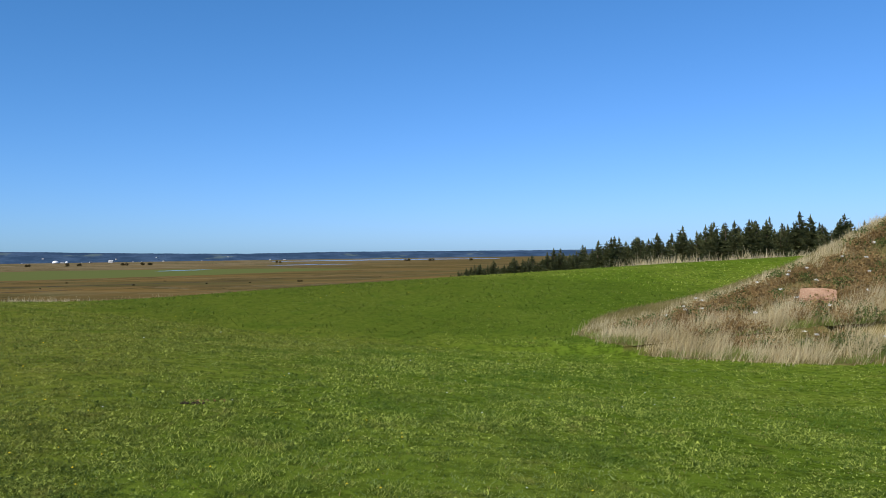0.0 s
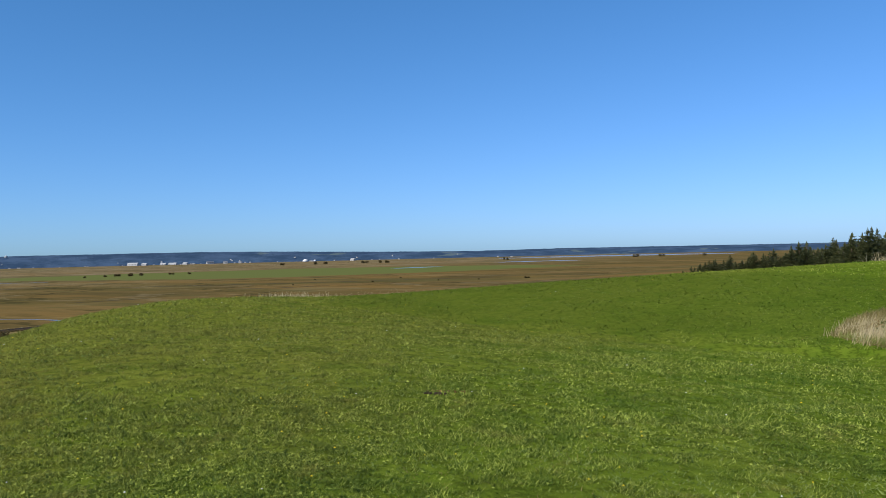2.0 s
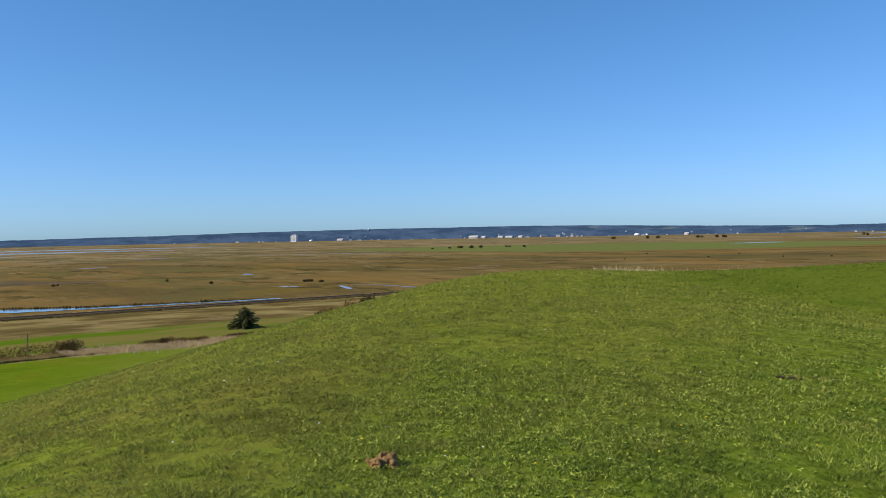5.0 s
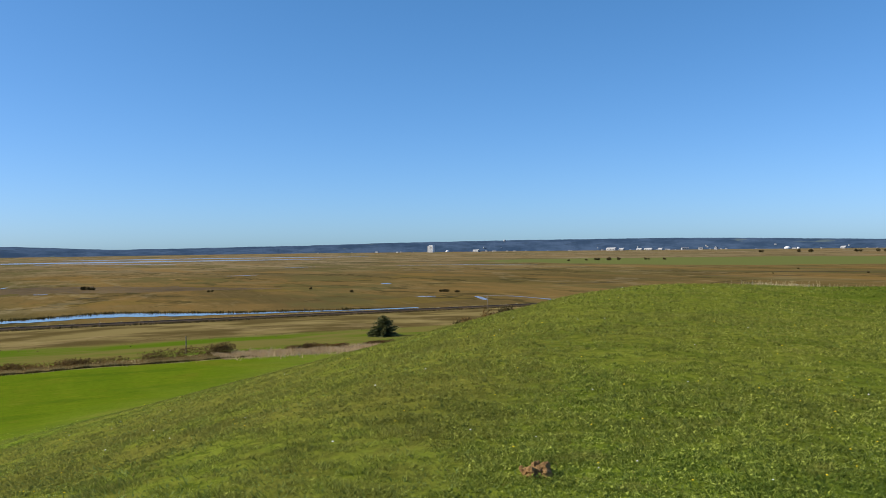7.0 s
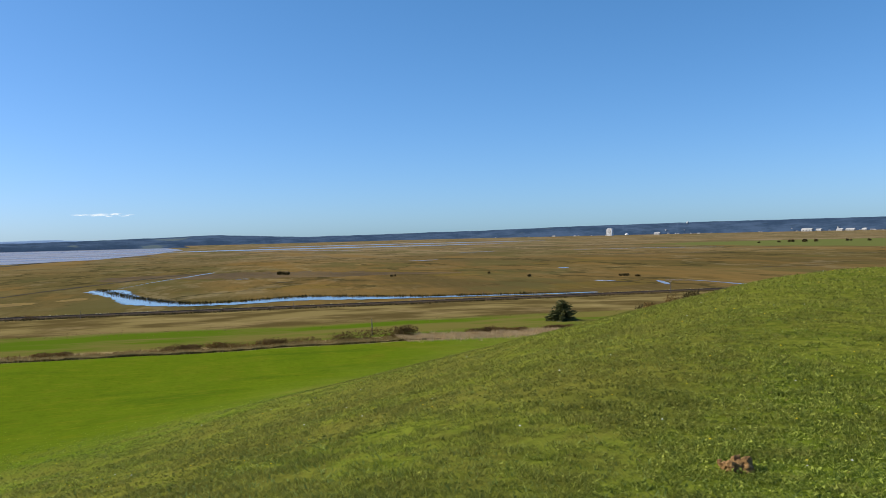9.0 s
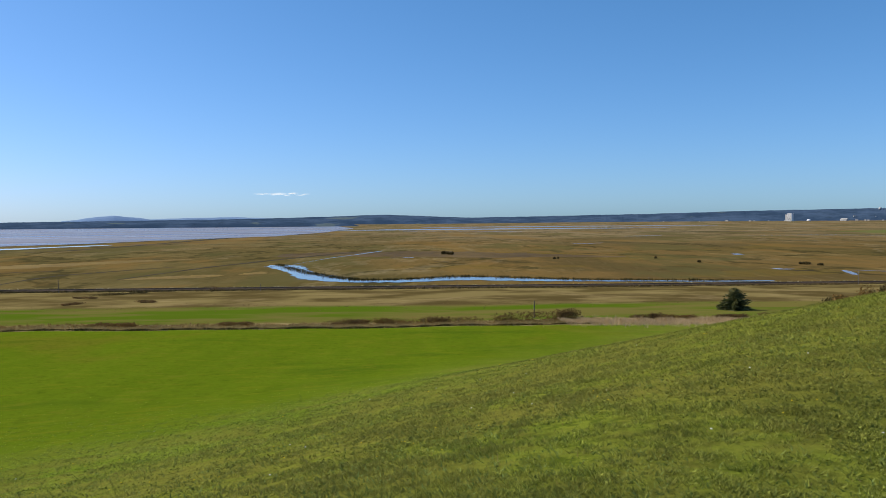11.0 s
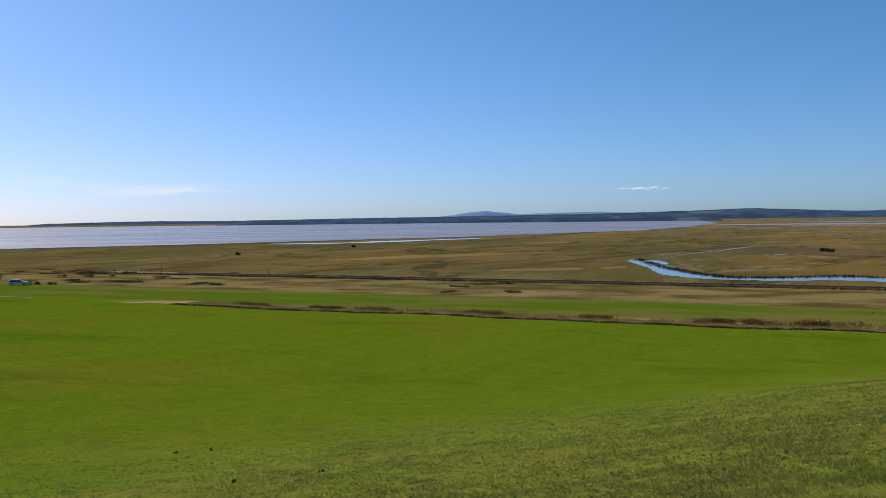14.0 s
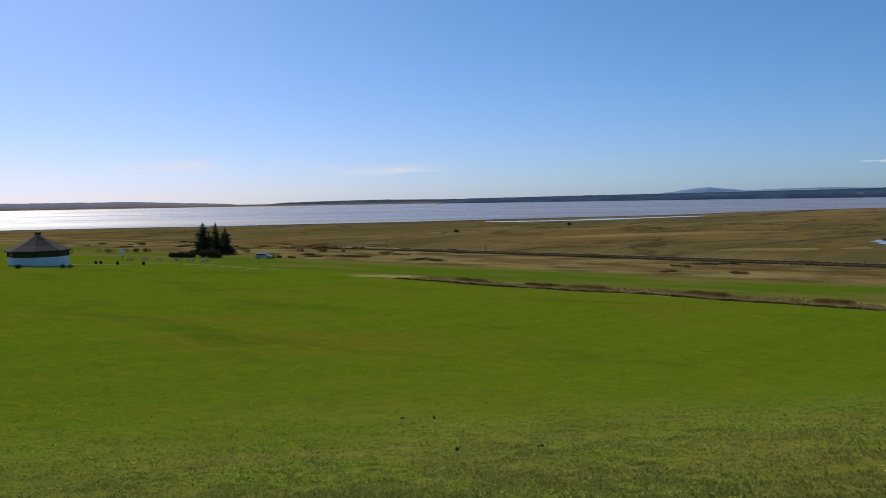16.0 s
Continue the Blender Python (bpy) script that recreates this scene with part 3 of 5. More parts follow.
DITCH = simple("ditch", (0.030, 0.024, 0.010), (0.070, 0.054, 0.022), 0.05)
OCHRE = simple("ochre_sedge", (0.150, 0.100, 0.026), (0.245, 0.165, 0.045), 0.04)
PEAT = simple("brown_sedge", (0.070, 0.046, 0.018), (0.140, 0.092, 0.034), 0.02)
RUSTY = simple("rusty_sedge", (0.110, 0.058, 0.020), (0.175, 0.105, 0.036), 0.05)
for name, line, mat, lift, label in (
    ("sedge", [(83.5, -2.5, 10), (81.3, -2.35, 60), (75.3, -2.35, 90), (70, -2.45, 80), (64, -2.55, 30), (60, -2.6, 8)], PEAT, 0.04, "dark brown sedge inside the river bend"),
    ("sedge_2", [(94.6, -3.78, 2), (92.5, -3.72, 14), (89.5, -3.66, 16), (88.0, -3.62, 4)], OCHRE, 0.05, "ochre patch of sedge"),
    ("sedge_3", [(86.9, -3.62, 2), (86.0, -3.58, 9), (85.2, -3.45, 4)], OCHRE, 0.05, "ochre patch of sedge"),
    ("sedge_4", [(106, -2.9, 6), (101, -2.75, 30), (95, -2.6, 26), (90, -2.5, 6)], OCHRE, 0.03, "ochre band of sedge"),
    ("ditch", [(94.7, -3.75, 1.6), (89.2, -3.11, 3), (85, -2.72, 5), (81.6, -2.42, 5), (78.7, -2.18, 5)], DITCH, 0.07, "dark overgrown ditch across the marsh"),
    ("ditch_2", [(101.5, -3.8, 1.2), (98.5, -3.4, 2.4), (94.7, -3.19, 3), (91, -3.0, 1.5)], DITCH, 0.07, "dark overgrown ditch across the marsh"),
    ("ditch_3", [(132, -1.84, 4), (118, -1.86, 6), (104, -1.84, 8), (99.2, -1.83, 7), (94.7, -1.62, 9), (86.5, -1.06, 16), (81, -0.88, 20)], DITCH, 0.07, "dark band of wrack along the shore"),
    ("ditch_4", [(75.3, -0.86, 16), (70.3, -0.9, 20), (65.4, -0.88, 14)], DITCH, 0.07, "dark overgrown ditch far out in the marsh"),
    ("ditch_5", [(61.6, -0.79, 12), (56.4, -0.87, 20), (46.6, -0.84, 16)], DITCH, 0.07, "dark overgrown ditch far out in the marsh"),
    ("ditch_6", [(120.7, -3.16, 2), (117, -2.8, 3), (113.4, -2.55, 4), (112.8, -2.37, 4)], DITCH, 0.07, "dark overgrown ditch across the marsh"),
    ("ditch_7", [(98, -3.08, 2), (101, -3.08, 3), (104.8, -3.15, 3), (107.4, -3.31, 2)], DITCH, 0.07, "dark overgrown ditch across the marsh"),
    ("ditch_8", [(38, -1.62, 6), (30, -1.66, 9), (24, -1.68, 10), (18, -1.64, 8), (12, -1.62, 5)], DITCH, 0.07, "dark overgrown ditch across the marsh"),
    ("ditch_9", [(31, -1.95, 4), (27.5, -1.98, 8), (24, -1.92, 3)], DITCH, 0.07, "dark overgrown ditch across the marsh"),
    ("ditch_10", [(52, -1.5, 6), (46, -1.48, 12), (40, -1.5, 6)], DITCH, 0.07, "dark overgrown ditch across the marsh"),
    ("ditch_11", [(41, -2.5, 3), (38.5, -2.45, 5), (36, -2.4, 3)], DITCH, 0.07, "dark overgrown ditch across the marsh"),
    ("ditch_12", [(49.9, -3.39, 1), (48.8, -3.4, 5), (47.6, -3.34, 1)], DITCH, 0.07, "dark patch of reeds in the marsh"),
    ("ditch_13", [(73.4, -2.9, 1), (72.3, -2.95, 4), (71.2, -2.97, 1)], DITCH, 0.07, "dark patch of reeds in the marsh"),
    ("salt_pan_6", [(75.5, -0.76, 14), (71.3, -0.76, 26), (67, -0.84, 10)], MUD.mat, 0.08, "pale flooded strip far out in the marsh"),
    ("salt_pan_7", [(63.6, -1.69, 4), (62.6, -1.67, 9), (61.6, -1.64, 4)], MUD.mat, 0.08, "pale flooded strip in the marsh"),
    ("salt_pan_8", [(60.0, -1.18, 6), (58.4, -1.15, 12), (57.5, -1.14, 6)], MUD.mat, 0.08, "pale flooded strip in the marsh"),
    ("salt_pan_9", [(52, -1.12, 6), (47, -1.1, 14), (42, -1.12, 6)], MUD.mat, 0.08, "pale flooded strip in the marsh"),
    ("salt_pan_10", [(94.2, -1.42, 6), (92.3, -1.46, 14), (88.8, -1.37, 6)], PEAT, 0.09, "red-brown mud along the shore"),
):
    stream(name, line, label, mat, lift)

# ---------------------------------------------------------------- blades and leaves
def blades(x, y, rng, tall, wide, lean=0.5, base=None, wind=0.0):
    """One upright triangle for each place: arrays of height and width."""
    n = len(x)
    z = height(x, y) - 0.015 if base is None else base
    a = rng.rand(n) * 2 * np.pi
    b = rng.rand(n) * 2 * np.pi
    out = np.zeros((n, 3, 3), np.float32)
    dx, dy = np.cos(a) * wide / 2, np.sin(a) * wide / 2
    out[:, 0] = np.stack([x - dx, y - dy, z], -1)
    out[:, 1] = np.stack([x + dx, y + dy, z], -1)
    k = lean * (0.3 + rng.rand(n)) * tall
    out[:, 2] = np.stack([x + np.cos(b) * k + wind * tall, y + np.sin(b) * k, z + tall * (0.6 + 0.4 * rng.rand(n))], -1)
    return out


def leaf_cloud(rng, centre, radii, count, size, flat=0.5):
    """Loose leaves spread through a lumpy ball, denser near its skin."""
    d = rng.normal(size=(count, 3))
    d /= np.linalg.norm(d, axis=1)[:, None]
    lump = 0.8 + 0.28 * np.sin(3.1 * d[:, 0] + 5 * d[:, 2] + centre[0]) * np.cos(4.3 * d[:, 1] + centre[1])
    p = np.asarray(centre) + d * np.asarray(radii) * (lump * rng.rand(count) ** 0.35)[:, None]
    u = rng.normal(size=(count, 3))
    v = rng.normal(size=(count, 3))
    u *= (size / np.linalg.norm(u, axis=1))[:, None]
    v *= (size * flat / np.linalg.norm(v, axis=1))[:, None]
    return np.stack([p - u * 0.5 - v * 0.3, p + u * 0.5 - v * 0.2, p + v], 1)


def turf_blades():
    m = Nodes("grass_blade", 0.75, 0.08)
    a, b = m.noise(0.22, detail=6), m.noise(1.6, detail=6, rough=0.7)
    c = m.mix(m.calc("POWER", m.island(), 1.6), (0.062, 0.112, 0.011), (0.510, 0.580, 0.110))
    c = m.mix(m.calc("MULTIPLY", m.step(b, 0.54, 0.70), 0.6), c, (0.265, 0.240, 0.062))
    c = m.mix(m.calc("MULTIPLY", m.step(m.noise(0.7, detail=7, rough=0.65), 0.49, 0.61), 0.62), c, (0.070, 0.142, 0.014))
    c = m.mix(m.calc("MULTIPLY", m.step(m.noise(2.4, detail=6, rough=0.6), 0.53, 0.63), 0.55), c, (0.044, 0.084, 0.010))
    c = m.mix(m.calc("MULTIPLY", m.step(a, 0.56, 0.70), 0.4), c, (0.300, 0.320, 0.055))
    c = m.mix(m.calc("MULTIPLY", dry_slope(m), 0.5), c, (0.225, 0.208, 0.042))
    c = m.mix(m.calc("MULTIPLY", worn_zone(m), 0.45), c, (0.215, 0.190, 0.048))
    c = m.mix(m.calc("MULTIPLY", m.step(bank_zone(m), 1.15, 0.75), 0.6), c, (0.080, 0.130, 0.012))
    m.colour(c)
    lit = m.t.nodes.new("ShaderNodeBsdfTranslucent")
    m.put(lit.inputs["Color"], c)
    both = m.t.nodes.new("ShaderNodeMixShader")
    both.inputs[0].default_value = 0.36
    m.t.links.new(m.bsdf.outputs[0], both.inputs[1])
    m.t.links.new(lit.outputs[0], both.inputs[2])
    m.t.links.new(both.outputs[0], m.t.nodes["Material Output"].inputs["Surface"])
    return m.mat


TURF = turf_blades()
STRAW = leafy("dry_grass", (0.40, 0.315, 0.155), (0.70, 0.60, 0.38), 0.8, through=0.3)
WEED = leafy("weed_leaf", (0.090, 0.135, 0.022), (0.270, 0.330, 0.095), 0.8, through=0.3)
RUST = leafy("rusty_leaf", (0.125, 0.070, 0.020), (0.260, 0.165, 0.060), 0.8, through=0.2)
NEEDLE = leafy("spruce_needle", (0.046, 0.060, 0.026), (0.185, 0.190, 0.080), 0.3, through=0.3)
HEDGE = leafy("hedge_leaf", (0.070, 0.044, 0.018), (0.200, 0.125, 0.052), 0.4, through=0.35)
SHRUB = leafy("shrub_leaf", (0.042, 0.036, 0.014), (0.105, 0.080, 0.034), 0.4, through=0.15)
BARK = simple("bark", (0.05, 0.035, 0.025), (0.11, 0.08, 0.06), 4.0, bump=0.02)


def in_view(rng, n, r0, r1, y0=-33.0, y1=146.0, power=1.0):
    r = r0 * (r1 / r0) ** (rng.rand(n) ** power)
    yaw = np.radians(y0 + (y1 - y0) * rng.rand(n))
    return -np.sin(yaw) * r, np.cos(yaw) * r, r


def value_noise(x, y, cell, seed):
    """Smooth noise from 0 to 1 with bumps one cell across."""
    u, v = x / cell, y / cell
    i, j = np.floor(u).astype(np.int64), np.floor(v).astype(np.int64)
    fu, fv = u - i, v - j
    fu, fv = fu * fu * (3 - 2 * fu), fv * fv * (3 - 2 * fv)

    def corner(p, q):
        h = (p * 374761393 + q * 668265263 + seed * 1442695041) & 0xFFFFFFFF
        h = ((h ^ (h >> 13)) * 1274126177) & 0xFFFFFFFF
        return ((h ^ (h >> 16)) & 0xFFFF) / 65535.0

    low = corner(i, j) * (1 - fu) + corner(i + 1, j) * fu
    high = corner(i, j + 1) * (1 - fu) + corner(i + 1, j + 1) * fu
    return low * (1 - fv) + high * fv


def tufted(x, y):
    """An uneven pattern of tufts, from 0 to 1, a finger to two metres across."""
    total = sum(w * value_noise(x + 0.3 * k, y - 0.2 * k, cell, k) for k, (cell, w) in enumerate(((0.05, 1.1), (0.11, 1.1), (0.25, 1.1), (0.7, 0.7), (2.1, 0.5))))
    return smooth(0.34, 0.66, total / 4.5)


def make_grass():
    rng = np.random.RandomState(11)
    x, y, r = in_view(rng, 1230000, 3.3, 50, power=1.15)
    clump = tufted(x, y)
    mown_part = (-0.874 - 0.37 * QX) * x + (-0.486 - 0.37 * QY) * y
    keep = (rng.rand(len(x)) < (0.45 + 0.55 * clump) * (1 - 0.45 * smooth(10, 26, mown_part)) * (1 - smooth(22, 50, r))) & ~on_bank(x, y)
    x, y, r, clump, mown_part = x[keep], y[keep], r[keep], clump[keep], mown_part[keep]
    short = 1 - 0.4 * smooth(0, 16, mown_part)
    tall = (0.008 + 0.046 * clump + 0.014 * rng.rand(len(x))) * (0.85 + 0.020 * r) * short
    wide = 0.0085 * (r / 4.5) ** 0.9 * (0.5 + rng.rand(len(x)))
    v = blades(x, y, rng, tall, wide, 1.1)
    tagged(new("grass", tri_mesh("grass", v, TURF)), "short green turf on the rampart", "grass", kind="stuff")
    # small clover and plantain leaves at every tilt
    x, y, r = in_view(rng, 420000, 3.3, 32, power=1.15)
    clump = tufted(x, y)
    patch = smooth(0.30, 0.70, value_noise(x, y, 1.6, 91)) * (1 - smooth(9, 30, r))
    keep = (rng.rand(len(x)) < (0.15 + 0.85 * clump) * (0.12 + 0.88 * patch)) & ~on_bank(x, y)
    x, y, r, clump = x[keep], y[keep], r[keep], clump[keep]
    n = len(x)
    mid = np.stack([x, y, height(x, y) + (0.010 + 0.030 * clump * rng.rand(n)) * (0.85 + 0.02 * r)], -1)
    u, w = rng.normal(size=(n, 3)) * (1, 1, 0.55), rng.normal(size=(n, 3)) * (1, 1, 0.55)
    size = 0.020 * (r / 4.5) ** 0.5 * (0.6 + 0.8 * rng.rand(n))
    u *= (size / np.linalg.norm(u, axis=1))[:, None]
    w *= (size / np.linalg.norm(w, axis=1))[:, None]
    tagged(new("clover", tri_mesh("clover", np.stack([mid - u * 0.5, mid + u * 0.5, mid + w * 0.8], 1), TURF)), "small clover leaves among the turf", "weeds", kind="stuff")
    # withered blades in patches
    x, y, r = in_view(rng, 110000, 3.3, 46)
    patch = value_noise(x, y, 1.7, 61) * value_noise(x, y, 0.5, 62)
    keep = (rng.rand(len(x)) < 0.08 + 1.2 * np.clip(patch - 0.28, 0, 1)) & ~on_bank(x, y)
    x, y, r = x[keep], y[keep], r[keep]
    v = blades(x, y, rng, 0.025 + 0.03 * rng.rand(len(x)), 0.007 * (r / 4) ** 0.8, 0.9)
    tagged(new("dead_grass", tri_mesh("dead_grass", v, leafy("dead_blade", (0.20, 0.155, 0.05), (0.36, 0.29, 0.11), 0.8, through=0.3))), "withered blades among the turf", "grass", kind="stuff")
    # broad low weeds, in scattered rosettes
    n = 15000
    x, y, r = in_view(rng, n, 3.3, 40)
    keep = ~on_bank(x, y) & (value_noise(x, y, 1.1, 71) > 0.45)
    x, y, r = x[keep], y[keep], r[keep]
    k = 9
    xs, ys = np.repeat(x, k), np.repeat(y, k)
    rad = np.repeat(0.05 + 0.08 * rng.rand(len(x)), k)
    xs, ys = xs + rng.normal(size=len(xs)) * rad, ys + rng.normal(size=len(ys)) * rad
    far = np.repeat(r, k)
    v = blades(xs, ys, rng, 0.022 + 0.03 * rng.rand(len(xs)), (0.012 + 0.012 * rng.rand(len(xs))) * (0.7 + far / 14), 1.4)
    tagged(new("weeds", tri_mesh("weeds", v, WEED)), "dark broad-leaved weeds in the turf", "weeds", kind="stuff")


def make_flowers():
    rng = np.random.RandomState(5)
    for name, n, col, label in (("dandelions", 260, (0.75, 0.55, 0.03), "tiny yellow flowers dotted over the turf"), ("daisies", 90, (0.75, 0.75, 0.68), "tiny white flower heads dotted over the turf")):
        x, y, r = in_view(rng, n, 4, 34, -20, 110)
        keep = ~on_bank(x, y) & (np.sin(0.4 * x) * np.sin(0.5 * y + 1) > -0.35)
        x, y, r = x[keep], y[keep], r[keep]
        z = height(x, y)
        out = []
        for a, b, c, d in zip(x, y, z, r):
            s = 0.004 + 0.005 * rng.rand() + 0.0005 * d
            h = 0.03 + 0.04 * rng.rand()
            ring = [(a + s * math.cos(t), b + s * math.sin(t), c + h) for t in np.arange(6) * math.pi / 3]
            for i in range(6):
                out.append((ring[i], ring[(i + 1) % 6], (a, b, c + h + s * 0.8)))
        m = simple(name, tuple(v * 0.8 for v in col), col, 30.0)
        tagged(new(name, tri_mesh(name, np.array(out), m)), label, "flowers", kind="stuff")


def make_mound_growth():
    rng = np.random.RandomState(23)

    def spread(n, low, high, front=0.0, ahead=9.0):
        """Places on the bank by its height there and how far they lie before its ridge."""
        x, y = MOUND_X + rng.rand(n * 8) * 18, MOUND_Y - 8.5 + rng.rand(n * 8) * 13
        m = mound(x, y)
        before = MOUND_Y + 0.15 * (x - MOUND_X) - y
        yaw = np.degrees(np.arctan2(-x, y))
        ok = (m > low) & (m < high) & (yaw > -34) & (before > front) & (before < ahead)
        return x[ok][:n], y[ok][:n]

    def tufts(name, places, k, tall, wide, lean, wind, mat, label):
        tx, ty = places
        rad = np.repeat(0.06 + 0.15 * rng.rand(len(tx)), k)
        x = np.repeat(tx, k) + rng.normal(size=len(tx) * k) * rad
        y = np.repeat(ty, k) + rng.normal(size=len(tx) * k) * rad
        h = np.repeat(tall * (0.55 + 0.7 * rng.rand(len(tx))), k) * (0.55 + 0.5 * rng.rand(len(x)))
        v = blades(x, y, rng, h, wide * (0.7 + 0.6 * rng.rand(len(x))), lean, wind=wind)
        tagged(new(name, tri_mesh(name, v, mat)), label, "grass", kind="stuff")

    def low_slope(n, share):
        """The lower part of the near face, where the grass stands tallest."""
        x, y = spread(n * 3, 0.012, 8)
        u = x - MOUND_X
        wide = np.interp(u, (0, 0.7, 1.4, 2.4, 3.3, 4.7, 6.1, 10, 20), (0.1, 2.0, 2.9, 3.9, 4.6, 5.6, 6.3, 8.0, 10.0))
        e = (MOUND_Y + 0.15 * u - y) / wide
        ok = e > share
        return x[ok][:n], y[ok][:n]

    x, y = low_slope(400, 0.56)
    patchy = value_noise(x, y, 0.55, 81) > 0.34
    tufts("tall_dry_grass", (x[patchy], y[patchy]), 64, 0.74, 0.011, 0.34, 0.26, STRAW, "tall bleached grass along the foot of the bank")
    tufts("ridge_grass", spread(330, 0.02, 8, -0.9, 1.1), 50, 0.40, 0.012, 0.40, 0.20, STRAW, "bleached grass along the top of the bank")
    x, y = spread(700, 0.05, 8, 0.6)
    patchy = value_noise(x, y, 1.1, 82) > 0.5
    tufts("slope_grass", (x[patchy], y[patchy]), 50, 0.36, 0.012, 0.45, 0.25, leafy("slope_blade", (0.26, 0.19, 0.085), (0.52, 0.42, 0.23), 0.8, through=0.3), "yellowed grass tufts on the face of the bank")
    x, y = spread(70000, 0.0, 8, -4.0)
    v = blades(x, y, rng, 0.08 + 0.16 * rng.rand(len(x)), 0.016 + 0.012 * rng.rand(len(x)), 0.8, wind=0.2)
    tagged(new("bank_grass", tri_mesh("bank_grass", v, leafy("bank_blade", (0.12, 0.105, 0.032), (0.34, 0.28, 0.115), 0.7, through=0.3))), "rough yellowed grass covering the bank", "grass", kind="stuff")
    x, y = low_slope(40000, 0.55)
    green = value_noise(x, y, 0.9, 83) > 0.42
    x, y = x[green], y[green]
    v = blades(x, y, rng, 0.10 + 0.16 * rng.rand(len(x)), 0.016 + 0.012 * rng.rand(len(x)), 0.8, wind=0.3)
    tagged(new("bank_foot_grass", tri_mesh("bank_foot_grass", v, leafy("foot_blade", (0.110, 0.165, 0.022), (0.340, 0.380, 0.110), 0.7, through=0.3))), "long green grass at the foot of the bank", "grass", kind="stuff")
    # rusty and green weeds
    for name, mat, places, label in (("rusty_weeds", leafy("withered_leaf", (0.180, 0.105, 0.040), (0.380, 0.265, 0.115), 0.8, through=0.3), spread(460, 0.12, 3.0, 0.6, 4.6), "rust-brown withered weeds on the bank"), ("green_weeds", leafy("bank_weed", (0.040, 0.062, 0.014), (0.150, 0.185, 0.055), 0.8, through=0.25), spread(150, 0.1, 8, 0.3), "dull green weeds growing through the bank grass")):
        tx, ty = places
        some = value_noise(tx, ty, 1.4, 84) > 0.3
        tx, ty = tx[some], ty[some]
        tz = height(tx, ty)
        v = np.concatenate([leaf_cloud(rng, (p, q, z + 0.14), (0.36, 0.36, 0.24), 150, 0.07) for p, q, z in zip(tx, ty, tz)])
        tagged(new(name, tri_mesh(name, v, mat)), label, "weeds", kind="stuff")
    # white umbels
    tx, ty = spread(34, 0.15, 6, 0.4)
    tz = height(tx, ty)
    v = np.concatenate([leaf_cloud(rng, (p, q, z + 0.42), (0.07, 0.07, 0.03), 16, 0.045) for p, q, z in zip(tx, ty, tz)])
    tagged(new("seed_heads", tri_mesh("seed_heads", v, simple("seed_head", (0.55, 0.53, 0.46), (0.75, 0.73, 0.66), 20))), "white seed heads above the bank grass", "flowers", kind="stuff")


def tuft_band(name, line, count, tall, wide, mat, label, spread_by=0.8, seed=3):
    """A ragged band of grass along a line of (yaw, distance)."""
    rng = np.random.RandomState(seed)
    pts = np.array([polar(a, r) for a, r in line])
    seg = np.r_[0, np.cumsum(np.hypot(*np.diff(pts, axis=0).T))]
    s = rng.rand(count) * seg[-1]
    s = s + np.sin(s * 1.9) * 0.4
    x = np.interp(s, seg, pts[:, 0]) + rng.normal(size=count) * spread_by
    y = np.interp(s, seg, pts[:, 1]) + rng.normal(size=count) * spread_by
    gust = 0.35 + 0.65 * np.abs(np.sin(s * 0.9 + 2 * np.sin(s * 0.31)))
    v = blades(x, y, rng, tall * gust * (0.6 + 0.6 * rng.rand(count)), wide, 0.4)
    return tagged(new(name, tri_mesh(name, v, mat)), label, "grass", kind="stuff")


make_grass()
make_flowers()
make_mound_growth()
tuft_band("fringe_grass", [(29, 34.5), (25, 36), (20, 37.5), (15, 39)], 4200, 0.36, 0.018, STRAW, "sparse bleached grass along the crest", 0.7, 4)
tuft_band("crest_grass", [(-13, 47), (-17, 50), (-24, 53.5), (-30, 58)], 9000, 0.95, 0.03, STRAW, "bleached grass along the crest before the wood", 1.0, 5)

# ---------------------------------------------------------------- trees and bushes
def spruce_mesh(seed, tall, spread, mat=None):
    rng = np.random.RandomState(seed)
    out = []
    layers = 38
    for i in range(layers):
        t = i / (layers - 1)
        z = tall * (0.04 + 0.93 * t + 0.02 * rng.rand())
        reach = spread * (1 - t) ** 0.75 * (0.70 + 0.5 * rng.rand()) + 0.05 * spread
        for b in range(int(6 + 8 * (1 - t))):
            if rng.rand() < 0.15:
                continue
            a = rng.rand() * 2 * math.pi
            d = np.array([math.cos(a), math.sin(a), -0.25 + 0.45 * t + 0.2 * rng.rand()])
            side = np.array([-math.sin(a), math.cos(a), 0])
            L = reach * (0.45 + 0.65 * rng.rand())
            for k in range(5):
                p = np.array([0, 0, z]) + d * L * (0.15 + 0.85 * k / 5) + np.array([0, 0, 0.02 * tall * (rng.rand() - 0.5)])
                w = L * 0.17 * (1.1 - k / 6) + 0.016 * tall * (1 - t)
                q = p + d * L * 0.28 + rng.normal(size=3) * 0.08 * L
                out.append((p - side * w, p + side * w, q + np.array([0, 0, 0.03 * tall * rng.rand()])))
                out.append((p + side * w * 0.6, q, p - side * w * 0.3 - np.array([0, 0, w * 1.3])))
    # the leading shoot
    for k in range(10):
        a = rng.rand() * 6.28
        out.append(((0, 0, tall * 1.03), (0.02 * tall * math.cos(a), 0.02 * tall * math.sin(a), tall * 0.93), (0.012 * tall * math.sin(a), 0.02 * tall * math.cos(a), tall * 0.9)))
    return tri_mesh("crown", np.array(out), mat or NEEDLE)


